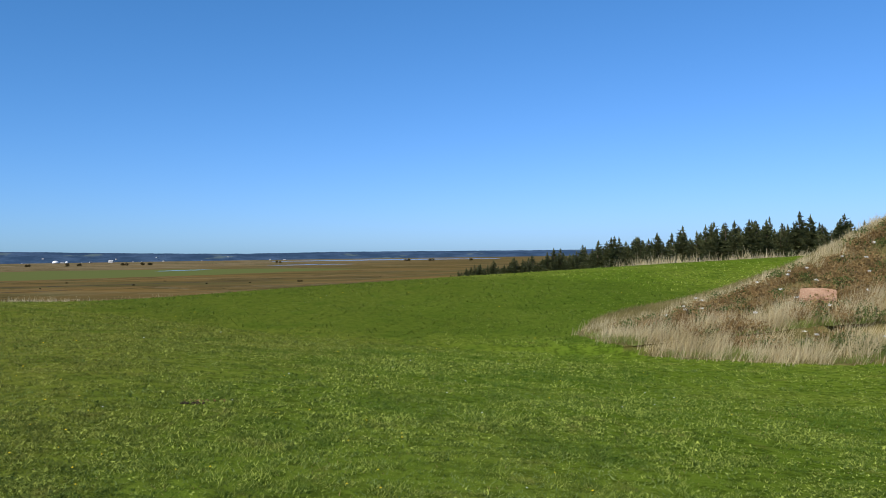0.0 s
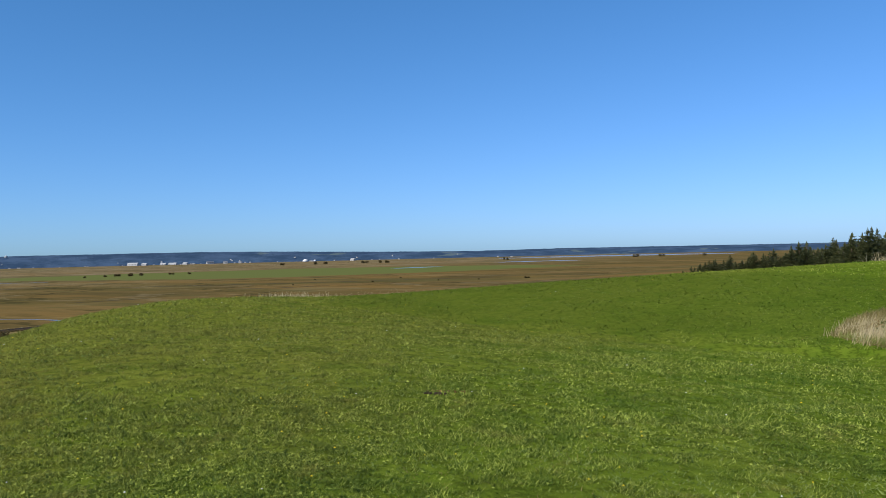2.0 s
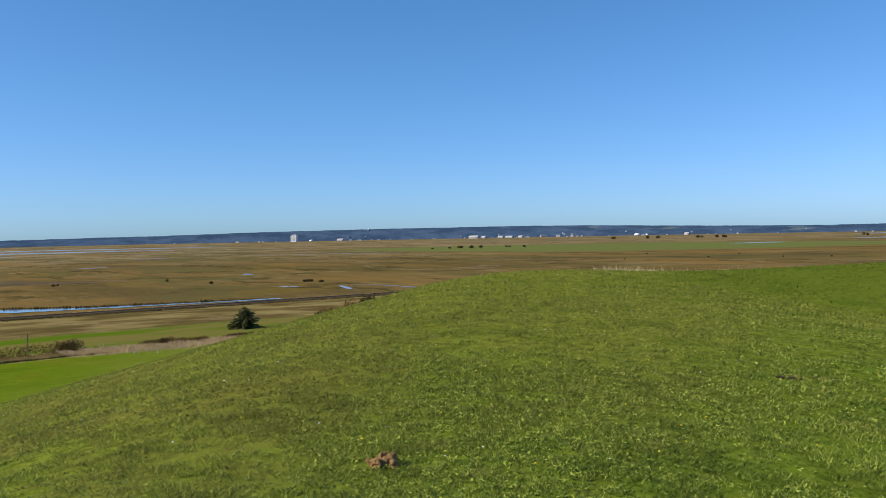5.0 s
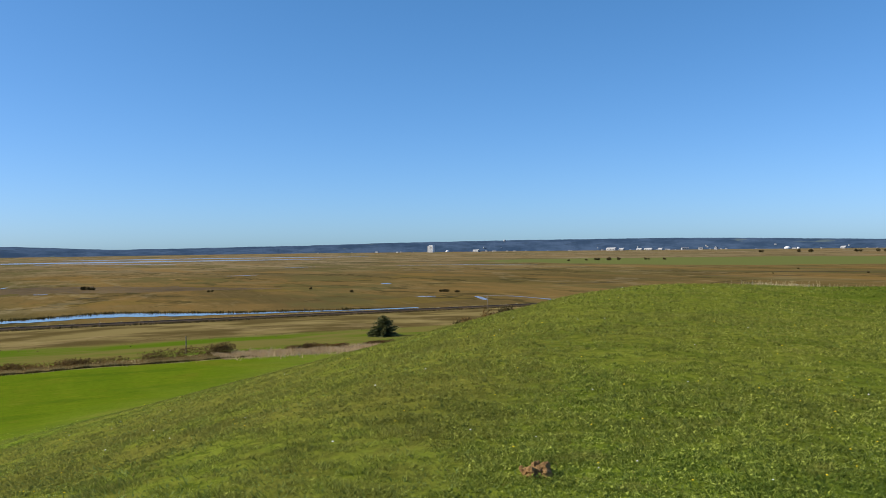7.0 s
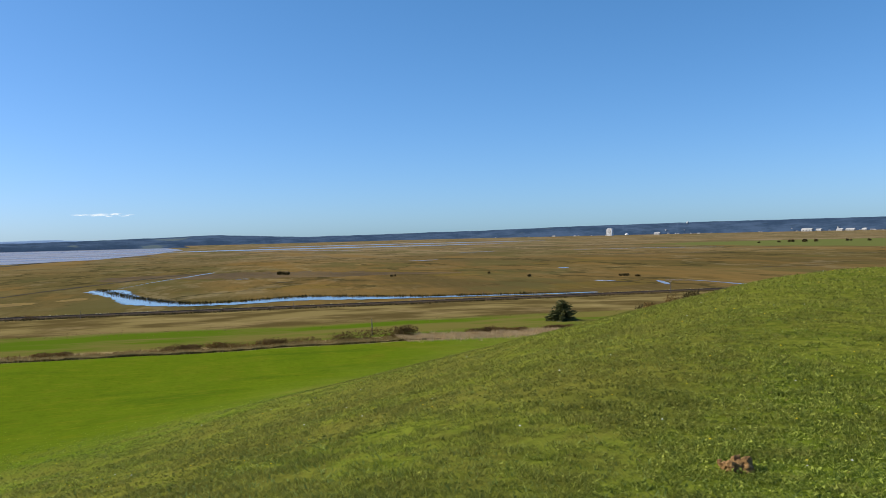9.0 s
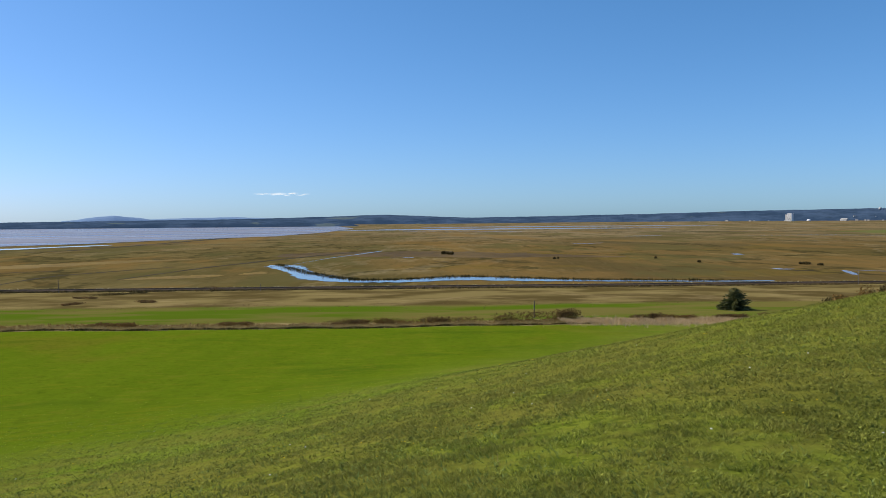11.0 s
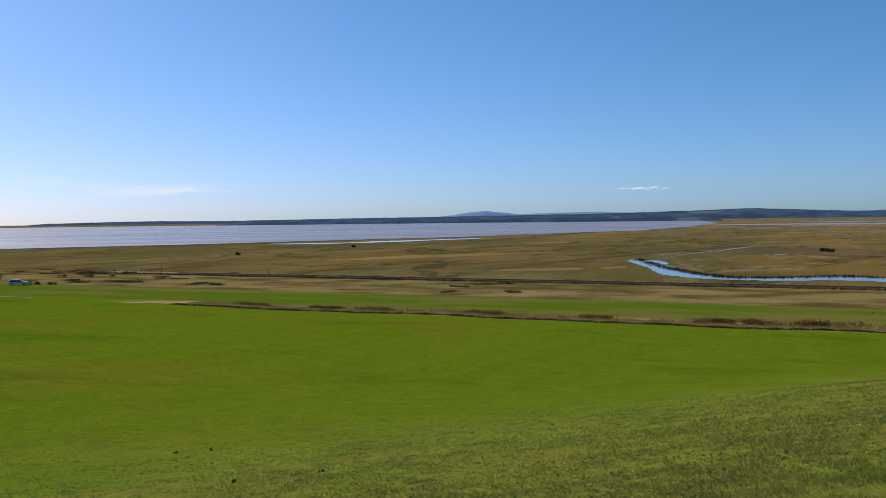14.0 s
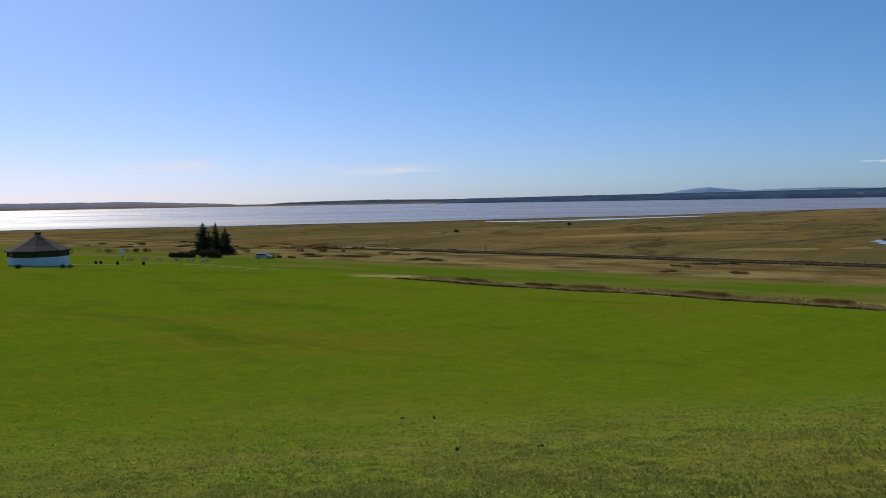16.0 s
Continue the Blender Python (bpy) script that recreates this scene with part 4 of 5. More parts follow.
def trunk_mesh(tall, r, lean=0.0):
    bm = bmesh.new()
    bmesh.ops.create_cone(bm, cap_ends=True, segments=8, radius1=r, radius2=r * 0.15, depth=tall, matrix=Matrix.Translation((0, 0, tall / 2 - 0.15)))
    return bm_mesh("trunk", bm, BARK, True)


def spruce(seed, tall, spread, place, label, group=""):
    ob = thing("spruce_tree", place, label, "tree", group)
    part("trunk", trunk_mesh(tall * 0.95, tall * 0.018), ob, "grey-brown trunk")
    part("crown", spruce_mesh(seed, tall, spread), ob)
    return ob


def bush(name, place, radii, count, leaf, mat, label, seed, group="", turn=0.0):
    ob = thing(name, place, label, "bush", group, turn)
    rng = np.random.RandomState(seed)
    n = max(2, int(radii[0] / radii[2]) + 2)
    v = []
    for i in range(n):
        c = ((rng.rand() - 0.5) * 1.5 * radii[0], (rng.rand() - 0.5) * radii[1], radii[2] * (0.25 + 0.3 * rng.rand()))
        v.append(leaf_cloud(rng, c, (radii[0] * 0.5, radii[1] * 0.55, radii[2] * (0.5 + 0.25 * rng.rand())), count * 2 // n, leaf))
    part("foliage", tri_mesh("foliage", np.concatenate(v), mat), ob)
    bm = bmesh.new()
    for i in range(1):
        a = rng.rand() * 6.28
        m = Matrix.Translation(((rng.rand() - 0.5) * radii[0], (rng.rand() - 0.5) * radii[1], radii[2] * 0.3)) @ pose(0, 0, 0, 14 * math.cos(a), 14 * math.sin(a), 0)
        bmesh.ops.create_cone(bm, cap_ends=True, segments=5, radius1=0.06, radius2=0.015, depth=radii[2] * 0.9, matrix=m)
    part("stem", bm_mesh("stem", bm, BARK), ob)
    return ob


# the wood on the ridge
kinds = [spruce(40 + k, h, s, at(-18 - 2 * k, 150 + 8 * k, 0.1), "dark slender spruce in the edge of the wood", "spruces of the wood") for k, (h, s) in enumerate(((9.3, 2.5), (8.4, 2.3), (9.8, 2.8), (7.8, 2.6), (8.8, 2.1)))]
rng = np.random.RandomState(77)
for k in range(280):
    yaw = -31 + 30.5 * (k + rng.rand()) / 280
    back = rng.rand()
    edge = np.interp(yaw, (-31, -20, -10.5, -8, -4.6, -1), (128, 142, 165, 205, 230, 262))
    r = edge + 26 * back
    lift = np.interp(yaw, (-31, -24, -14, -10, -6, -1), (0.86, 0.86, 0.92, 0.93, 0.85, 0.62))
    p = at(yaw, r, 0.1)
    f = lift * (0.76 + 0.46 * rng.rand()) * (1 - 0.1 * (rng.rand() < 0.2))
    copy_thing(kinds[rng.randint(5)], pose(*p, 0, 0, rng.rand() * 360) @ Matrix.Diagonal((f * 1.3, f * 1.3, f * 0.96, 1)))
for k in range(56):
    yaw = -31 + 27 * (k + rng.rand()) / 56
    edge = np.interp(yaw, (-31, -20, -10.5, -8), (119, 132, 152, 190))
    bush("shrub", at(yaw, edge + 5 * rng.rand()), (3.2 + rng.rand(), 2.2, 1.7 + 1.5 * rng.rand()), 620, 0.34, (RUST, NEEDLE, SHRUB, NEEDLE)[k % 4], "scrubby autumn shrub before the wood", 300 + k, "shrubs along the wood", rng.rand() * 360)

spruce(61, 3.8, 3.1, at(53.05, 143, 0.05), "lone bushy dark spruce in the hedge line")
bush("shrub", at(0.1, 118), (1.5, 1.3, 2.2), 500, 0.25, NEEDLE, "small dark shrub beyond the crest", 900)

# trees beside the lane
for k, (yaw, r, h, s) in enumerate(((129.45, 268, 10.2, 4.7), (128.65, 272, 10.4, 3.2), (128.05, 276, 8.8, 3.8), (129.1, 272, 7.0, 3.6))):
    spruce(70 + k, h, s, at(yaw, r, 0.1), "tall dark spruce beside the lane", "spruces by the lane")
for k, (yaw, tall) in enumerate(((131.3, 1.5), (130.8, 1.9), (130.2, 2.2), (129.6, 2.4), (129.0, 2.5), (128.4, 2.0))):
    bush("hedge_bush", at(yaw, 238), (3.3, 2.2, tall), 1500, 0.26, SHRUB, "dark clipped bush below the spruces", 400 + k, "bushes below the spruces", 40)
for k, (yaw, r, s) in enumerate(((125.0, 238, 0.9), (124.4, 242, 0.8), (123.6, 240, 0.7), (124.9, 262, 1.0), (121.5, 300, 1.1), (123.0, 300, 1.2), (120.0, 305, 1.0), (134.0, 290, 1.4), (135.6, 280, 1.3), (126.6, 285, 1.1), (133.0, 295, 1.4), (138.0, 260, 1.5))):
    bush("shrub", at(yaw, r), (2.2 * s, 1.5 * s, 1.1 * s), 420, 0.22, (WEED, SHRUB, RUST)[k % 3], "low shrub on the field edge", 500 + k, "shrubs on the field edge", 40 * k)

# hedge line under the mown field
def along(q, w):
    """A place by its distance down the hill and along the ridge."""
    return q * QX + w * WX, q * QY + w * WY


def line_stuff(name, q0, w0, w1, count, tall, wide, mat, label, jitter, seed, wave=1.2):
    rng = np.random.RandomState(seed)
    w = w0 + (w1 - w0) * rng.rand(count)
    q = q0 + rng.normal(size=count) * jitter + wave * np.sin(w * 0.11) + 0.5 * wave * np.sin(w * 0.37)
    x, y = along(q, w)
    lump = 0.45 + 0.55 * np.abs(np.sin(w * 0.8 + 2 * np.sin(w * 0.23)))
    v = blades(x, y, rng, tall * lump * (0.6 + 0.6 * rng.rand(count)), wide * (0.7 + 0.6 * rng.rand(count)), 0.6)
    return tagged(new(name, tri_mesh(name, v, mat)), label, "grass", kind="stuff")


# dark enough to hold the shade of the ditch edge; the reeds share it
DARKEDGE = leafy("dark_tussock", (0.035, 0.030, 0.010), (0.085, 0.068, 0.022), 0.4)
line_stuff("ditch_edge", 104.2, -92, 25, 16000, 0.3, 0.16, DARKEDGE, "ragged ditch edge below the mown field, shade in its dark colour", 0.35, 31)
line_stuff("hedge_tangle", 108, -92, 34, 40000, 0.34, 0.10, leafy("withered_weed", (0.17, 0.140, 0.055), (0.40, 0.31, 0.14), 0.3, through=0.45), "withered brown tangle along the ditch", 2.0, 37)
line_stuff("hedge_grass", 108, 20, 150, 46000, 0.6, 0.10, leafy("tan_grass", (0.38, 0.27, 0.14), (0.62, 0.47, 0.28), 0.4, through=0.4), "bleached tall grass along the ditch", 3.0, 32)
line_stuff("hedge_weeds", 110, -92, 60, 6000, 0.5, 0.16, RUST, "rusty weeds along the ditch", 2.0, 33)
line_stuff("meadow_edge", 162, -150, 150, 1800, 0.15, 0.35, HEDGE, "brown tussocks along the lower meadow", 6.0, 34, 4)
for k, (q, w, sx, h, mat) in enumerate(((112, 16, 4.5, 2.4, HEDGE), (113, 20, 3.5, 2.6, HEDGE), (112, 5, 4, 1.4, HEDGE), (111, -3, 4, 1.3, RUST), (111, -8, 3, 1.2, HEDGE), (113, 33, 2.6, 1.3, HEDGE), (113, 37, 2.4, 1.0, RUST), (113, 45, 2, 1.0, HEDGE),
                                       (114, 51, 2.2, 1.0, HEDGE), (110, -24, 2.6, 0.8, RUST), (111, -40, 3.6, 0.9, RUST), (110, -58, 3.6, 0.9, RUST), (110, -66, 3.0, 0.9, HEDGE), (110, -80, 3.0, 0.9, RUST))):
    x, y = along(q, w)
    bush("bush", (x, y, ground(x, y)), (sx * 1.1, 1.6, h * 0.66), 650, 0.24, mat, "brown-green bush in the ditch hedge", 600 + k, "bushes in the ditch hedge", -15 - 90)
for k, (yaw, r, h) in enumerate(((47.6, 37, 0.7), (46.8, 36, 0.6), (45.4, 36, 0.8), (44.6, 35, 0.7), (43.9, 36, 0.6), (42.6, 36, 0.5), (41.4, 36, 0.5), (40.5, 37, 0.4))):
    bush("bush", at(yaw, r), (0.9, 0.7, h), 500, 0.1, RUST if k % 3 else SHRUB, "rust-coloured bush below the slope", 700 + k, "bushes below the slope", 30 * k)

# scrub on the heath between the field and the shore
rng = np.random.RandomState(55)
for k in range(60):
    q, w = 172 + 95 * rng.rand(), -40 - 330 * rng.rand() ** 0.8
    x, y = along(q, w)
    f = 0.5 + rng.rand()
    bush("scrub_bush", (x, y, ground(x, y)), (5.0 * f, 2.6 * f, 0.65 * f), 300, 0.32, (HEDGE, SHRUB, SHRUB)[k % 3], "low dark brown scrub on the heath", 1000 + k, "scrub on the heath", -105 + 30 * rng.normal())

# scattered bushes out on the marsh
for k, (yaw, el, s) in enumerate(((10.0, -1.72, 3.0), (13.5, -1.75, 1.8), (16.3, -1.75, 1.6), (21.0, -1.75, 1.8), (25.0, -1.5, 1.8), (19.0, -1.52, 1.6), (26.5, -1.82, 1.6), (4.5, -1.5, 1.2), (33.5, -0.86, 6), (34.5, -0.85, 6), (36.4, -0.87, 7), (37.0, -0.88, 8), (37.8, -0.87, 7), (38.6, -0.88, 5), (39.8, -0.9, 4),
                                  (47.8, -3.05, 2), (48.6, -3.0, 2.6), (55.2, -2.95, 2.2), (72.2, -2.42, 3.5), (72.8, -2.4, 4), (64.8, -2.75, 2), (58, -2.7, 2), (112, -2.4, 3), (104, -2.0, 3))):
    x, y = down(yaw, el)
    bush("bush", (x, y, ground(x, y)), (s, s * 0.8, s * 0.6), 220, 0.22 * s, SHRUB, "dark low bush out on the marsh", 800 + k, "bushes on the marsh", 50 * k)
for k, (yaw, el, s) in enumerate(((20.5, -0.40, 14), (21.5, -0.40, 18), (19.9, -0.42, 12), (25.0, -0.36, 16), (27.2, -0.34, 14), (24.2, -0.37, 10), (2.5, -0.36, 16), (0.8, -0.36, 18), (-2.0, -0.36, 14), (11.5, -0.4, 12))):
    x, y = polar(yaw, 3000)
    bush("copse", (x, y, ground(x, y)), (s, s * 0.7, 7 + s * 0.2), 260, 2.6, SHRUB, "dark far copse on the marsh edge", 850 + k, "copses on the marsh edge", 40 * k)


def reeds():
    """Dark reeds along the far bank of the river."""
    rng = np.random.RandomState(91)
    line = spline([down(yaw, el) for yaw, el in ((84.2, -2.98), (82.6, -3.5), (81.2, -3.78), (79, -4.12), (75.5, -4.14), (71.7, -3.98), (68, -4.05), (63.6, -4.18), (58, -4.18), (52, -4.1))], 20)
    seg = np.r_[0, np.cumsum(np.hypot(*np.diff(line, axis=0).T))]
    s = rng.rand(7000) * seg[-1]
    s = s + 1.2 * np.sin(s * 0.8)
    x = np.interp(s, seg, line[:, 0]) + rng.normal(size=len(s)) * 1.6
    y = np.interp(s, seg, line[:, 1]) + rng.normal(size=len(s)) * 1.6
    inner = rng.rand(len(s)) < 0.15 * (np.sin(s * 0.21) > 0.2)
    x, y = np.where(inner, x * 0.985, x), np.where(inner, y * 0.985, y)
    v = blades(x, y, rng, 0.7 * (0.2 + np.abs(np.sin(s * 0.4 + np.sin(s * 0.13) * 3))) * (0.5 + rng.rand(len(s))), 0.25, 0.3)
    tagged(new("reeds", tri_mesh("reeds", v, DARKEDGE)), "dark reeds along the river bank", "reeds", kind="stuff")


reeds()

# ---------------------------------------------------------------- railway
BALLAST = simple("ballast", (0.052, 0.036, 0.022), (0.110, 0.076, 0.048), 1.2, bump=0.05)
STEEL = simple("rail_steel", (0.10, 0.07, 0.05), (0.20, 0.15, 0.12), 2.0, rough=0.8, metal=0.1)


def strip_mesh(name, q, profile, w0, w1, mat, steps=140, lift=0.0):
    """A section of (offset, height) drawn along the ridge direction over the ground."""
    verts, faces = [], []
    n = len(profile)
    for i in range(steps + 1):
        w = w0 + (w1 - w0) * i / steps
        x, y = along(q, w)
        z = ground(x, y) + lift
        for o, h in profile:
            verts.append((x + o * QX, y + o * QY, z + h))
        if i:
            faces += [((i - 1) * n + k, (i - 1) * n + k + 1, i * n + k + 1, i * n + k) for k in range(n - 1)]
    return mesh_from(name, verts, faces, mat)


railway = tagged(new("railway"), "single railway track on a dark low embankment", "railway", kind="structure")
part("embankment", strip_mesh("embankment", 248, [(-4.0, -0.5), (-1.8, 0.45), (1.8, 0.5), (4.4, -0.6)], -215, 185, BALLAST), railway)
for o in (-0.75, 0.75):
    part("rail", strip_mesh("rail", 248, [(o - 0.05, 0.45), (o - 0.05, 0.64), (o + 0.05, 0.64), (o + 0.05, 0.45)], -215, 185, STEEL), railway, "rusty rail")
line_stuff("rail_verge", 241, -260, 260, 14000, 0.7, 0.35, leafy("verge", (0.06, 0.045, 0.018), (0.17, 0.12, 0.05)), "brown weeds along the railway", 1.6, 35, 0.4)
line_stuff("rail_verge", 257, -260, 260, 9000, 0.8, 0.35, STRAW, "bleached weeds behind the railway", 1.6, 36, 1.0)
WOOD = simple("weathered_wood", (0.10, 0.085, 0.07), (0.22, 0.19, 0.16), 3.0, bump=0.01)


def pole(place, tall, r, label, cap=True):
    ob = thing("marker_pole", place, label, "pole", "poles by the railway")
    bm = bmesh.new()
    bmesh.ops.create_cone(bm, cap_ends=True, segments=8, radius1=r, radius2=r * 0.8, depth=tall, matrix=Matrix.Translation((0, 0, tall / 2 - 0.1)))
    part("shaft", bm_mesh("shaft", bm, WOOD), ob)
    if cap:
        bm = bmesh.new()
        box(bm, -0.5, -0.06, tall - 0.5, 0.5, 0.06, tall - 0.35)
        part("crossarm", bm_mesh("crossarm", bm, WOOD), ob)
    return ob


for yaw, q, h in ((45.6, 236, 4.2), (98.2, 236, 4.0), (66.5, 118, 2.6), (58.5, 252, 2.6), (71.8, 240, 2.2), (85.5, 236, 2.2), (110.0, 240, 3.4), (117, 236, 3.2)):
    r = q / math.cos(radians(yaw - 75))
    pole(at(yaw, r), h, 0.09, "thin grey wooden pole", h > 3)

# ---------------------------------------------------------------- stone on the bank and clods in the turf
STONE = simple("sandstone", (0.30, 0.17, 0.10), (0.42, 0.26, 0.165), 3.0, bump=0.03)
EARTH = simple("earth", (0.15, 0.080, 0.030), (0.34, 0.205, 0.090), 14.0, bump=0.02)
DARK_EARTH = simple("dark_earth", (0.035, 0.026, 0.015), (0.09, 0.07, 0.045), 20.0, bump=0.02)


def lump(name, place, size, mat, label, category, seed, turn=0.0, rough=0.3, flat=1.0):
    rng = np.random.RandomState(seed)
    bm = bmesh.new()
    bmesh.ops.create_icosphere(bm, subdivisions=3, radius=1.0)
    ph = rng.rand(6) * 6
    for v in bm.verts:
        n = noise.noise(v.co * 1.7 + Vector(ph[:3])) + 0.6 * noise.noise(v.co * 4.5 + Vector(ph[3:]))
        v.co *= 1 + rough * n
        v.co = Vector((v.co.x * size[0], v.co.y * size[1], max(v.co.z, -0.4) * size[2]))
    me = bm_mesh(name, bm, mat)
    ob = new(name, me)
    ob.matrix_basis = pose(place[0], place[1], place[2] + size[2] * 0.15, 0, 0, turn)
    return tagged(ob, label, category)


def slab():
    p = at(-24.8, 23.0)
    bm = bmesh.new()
    box(bm, -0.44, -0.26, -0.3, 0.44, 0.26, 0.12, 0.03)
    bmesh.ops.subdivide_edges(bm, edges=bm.edges[:], cuts=2, use_grid_fill=True)
    for v in bm.verts:
        v.co += Vector(noise.noise_vector(v.co * 3)) * 0.04
    ob = new("stone_block", bm_mesh("stone_block", bm, STONE))
    ob.matrix_basis = pose(p.x, p.y, p.z + 0.22, 34, 3, -22)
    return tagged(ob, "reddish sandstone block half buried in the bank", "stone")


slab()


def clods(yaw, el, n, size, mat, label, seed, name="clod", long=1.0):
    """A handful of crumbled soil where a mole or a boot broke the turf."""
    rng = np.random.RandomState(seed)
    r = 3.0
    for _ in range(400):
        x, y = polar(yaw, r)
        if (EYE - ground(x, y)) / r <= math.tan(radians(-el)):
            break
        r += 0.05
    ob = thing(name, at(yaw, r), label, "soil")
    for k in range(n):
        bm = bmesh.new()
        bmesh.ops.create_icosphere(bm, subdivisions=2, radius=1.0)
        off = Vector(rng.rand(3) * 9)
        s = size * (0.35 + 0.65 * rng.rand())
        for v in bm.verts:
            v.co *= s * (1 + 0.45 * noise.noise(v.co * 1.6 + off) + 0.3 * noise.noise(v.co * 4 + off))
        c = part("crumb", bm_mesh("crumb", bm, mat), ob)
        c.location = (rng.normal() * size * 0.8 * long, rng.normal() * size * 0.8, s * 0.45 + (0.8 * size if k % 3 == 0 and long == 1.0 else 0))
    return ob


clods(45.7, -15.9, 26, 0.042, EARTH, "crumbly pale brown soil heap on the turf", 3)
clods(46.9, -15.6, 4, 0.022, EARTH, "small scatter of brown soil", 4)
clods(112.65, -16.7, 3, 0.035, DARK_EARTH, "small dark clod on the turf", 5)
clods(107.1, -16.5, 3, 0.035, DARK_EARTH, "small dark clod on the turf", 6)
clods(116.3, -10.8, 3, 0.034, DARK_EARTH, "small dark clod on the turf", 7)
clods(114.1, -10.8, 3, 0.034, DARK_EARTH, "small dark clod on the turf", 8)
clods(17.6, -9.75, 30, 0.020, DARK_EARTH, "dark bare scrape in the turf", 9, long=7.0)
clods(16.8, -9.6, 22, 0.018, EARTH, "dark bare scrape in the turf", 10, long=8.0)

# ---------------------------------------------------------------- pavilion
WHITE = simple("white_render", (0.66, 0.67, 0.68), (0.80, 0.80, 0.80), 0.8, bump=0.005)
SHINGLE = simple("roof_shingle", (0.030, 0.026, 0.028), (0.060, 0.052, 0.052), 1.5, bump=0.03)
GLASS = Nodes("dark_glass", 0.08, 0.6).colour((0.02, 0.022, 0.025)).mat
BRICK = simple("chimney_brick", (0.12, 0.05, 0.035), (0.2, 0.09, 0.06), 3.0)
TRIM = simple("brown_trim", (0.05, 0.035, 0.025), (0.09, 0.065, 0.05), 3.0)


def ring_points(n, r, z, phase=0.0):
    return [Vector((r * math.cos(2 * math.pi * (k + phase) / n), r * math.sin(2 * math.pi * (k + phase) / n), z)) for k in range(n)]


def shell(n, levels, mat, name, phase=0.5, cap=False):
    """Rings of n corners at (radius, height), joined up."""
    verts, faces = [], []
    for r, z in levels:
        verts += ring_points(n, r, z, phase)
    for i in range(len(levels) - 1):
        for k in range(n):
            faces.append((i * n + k, i * n + (k + 1) % n, (i + 1) * n + (k + 1) % n, (i + 1) * n + k))
    if cap:
        faces.append(tuple((len(levels) - 1) * n + k for k in range(n)))
    return mesh_from(name, verts, faces, mat)


def pavilion():
    p = at(139.5, 178)
    ob = thing("pavilion", (p.x, p.y, p.z - 0.15), "white eight-sided pavilion with dark shingled tent roof", "building", turn=20)
    ob.matrix_basis = ob.matrix_basis @ Matrix.Diagonal((1.16, 1.16, 1.0, 1.0))
    part("base_wall", shell(8, [(4.75, -0.8), (4.75, 1.95), (4.55, 1.95), (4.55, 0.0)], WHITE, "base_wall"), ob, "white rendered wall")
    part("floor_slab", shell(8, [(4.55, -0.3), (4.55, 0.1)], WHITE, "floor_slab", cap=True), ob)
    post_me = bpy.data.meshes.new("post")
    bm = bmesh.new()
    box(bm, -0.13, -0.13, 1.95, 0.13, 0.13, 3.2, 0.02)
    bm.to_mesh(post_me)
    bm.free()
    post_me.materials.append(TRIM)
    bm = bmesh.new()
    half = 4.6 * math.sin(math.pi / 8) - 0.14
    box(bm, -0.04, -half, 1.97, 0.04, half, 3.16)
    pane = bm_mesh("window", bm, GLASS)
    bm = bmesh.new()
    for s in (-half * 0.33, half * 0.33):
        box(bm, -0.07, s - 0.05, 1.97, 0.07, s + 0.05, 3.16)
    bar = bm_mesh("mullion", bm, TRIM)
    for k in range(8):
        a = 2 * math.pi * (k + 0.5) / 8
        part("post", post_me, ob, m=pose(4.63 * math.cos(a), 4.63 * math.sin(a), 0, 0, 0, DEG(a)))
        b = 2 * math.pi * (k + 1) / 8
        d = 4.6 * math.cos(math.pi / 8)
        w = part("window", pane, ob, "dark window band", pose(d * math.cos(b), d * math.sin(b), 0, 0, 0, DEG(b)))
        part("mullion", bar, w)
    part("roof", shell(8, [(4.5, 3.22), (5.3, 3.06), (5.3, 3.2), (3.4, 4.15), (1.7, 5.15), (0.3, 6.1)], SHINGLE, "roof", cap=True), ob, "dark shingled roof")
    bm = bmesh.new()
    box(bm, -0.35, -0.35, 4.6, 0.35, 0.35, 6.6, 0.03)
    box(bm, -0.42, -0.42, 6.4, 0.42, 0.42, 6.6, 0.02)
    part("chimney", bm_mesh("chimney", bm, BRICK), ob, "brick chimney", pose(-0.9, -0.5, 0))
    return ob


pavilion()
for k, (yaw, r) in enumerate(((140.6, 164), (138.0, 166))):
    bush("shrub", at(yaw, r), (1.2, 0.9, 0.8), 300, 0.16, SHRUB, "low dark shrub against the white wall", 930 + k, "shrubs by the pavilion")

# ---------------------------------------------------------------- lane, tables, posts, sign
GRAVEL = simple("gravel", (0.15, 0.14, 0.09), (0.24, 0.22, 0.16), 2.0)


def lane():
    line = spline([polar(yaw, r) for yaw, r in ((139, 178), (135.5, 184), (131.7, 190), (128, 178), (124.6, 165))], 14)
    verts, faces = [], []
    for i, p in enumerate(line):
        a, b = line[max(i - 1, 0)], line[min(i + 1, len(line) - 1)]
        d = (b - a) / np.linalg.norm(b - a)
        for s in (-0.7, 0, 0.7):
            x, y = p[0] - d[1] * s, p[1] + d[0] * s
            verts.append((x, y, ground(x, y) + 0.09 - 0.03 * abs(s)))
        if i:
            k = 3 * i
            faces += [(k - 3, k - 2, k + 1, k), (k - 2, k - 1, k + 2, k + 1)]
    tagged(new("lane", mesh_from("lane", verts, faces, GRAVEL)), "narrow pale gravel lane across the field", "road", kind="structure")


lane()


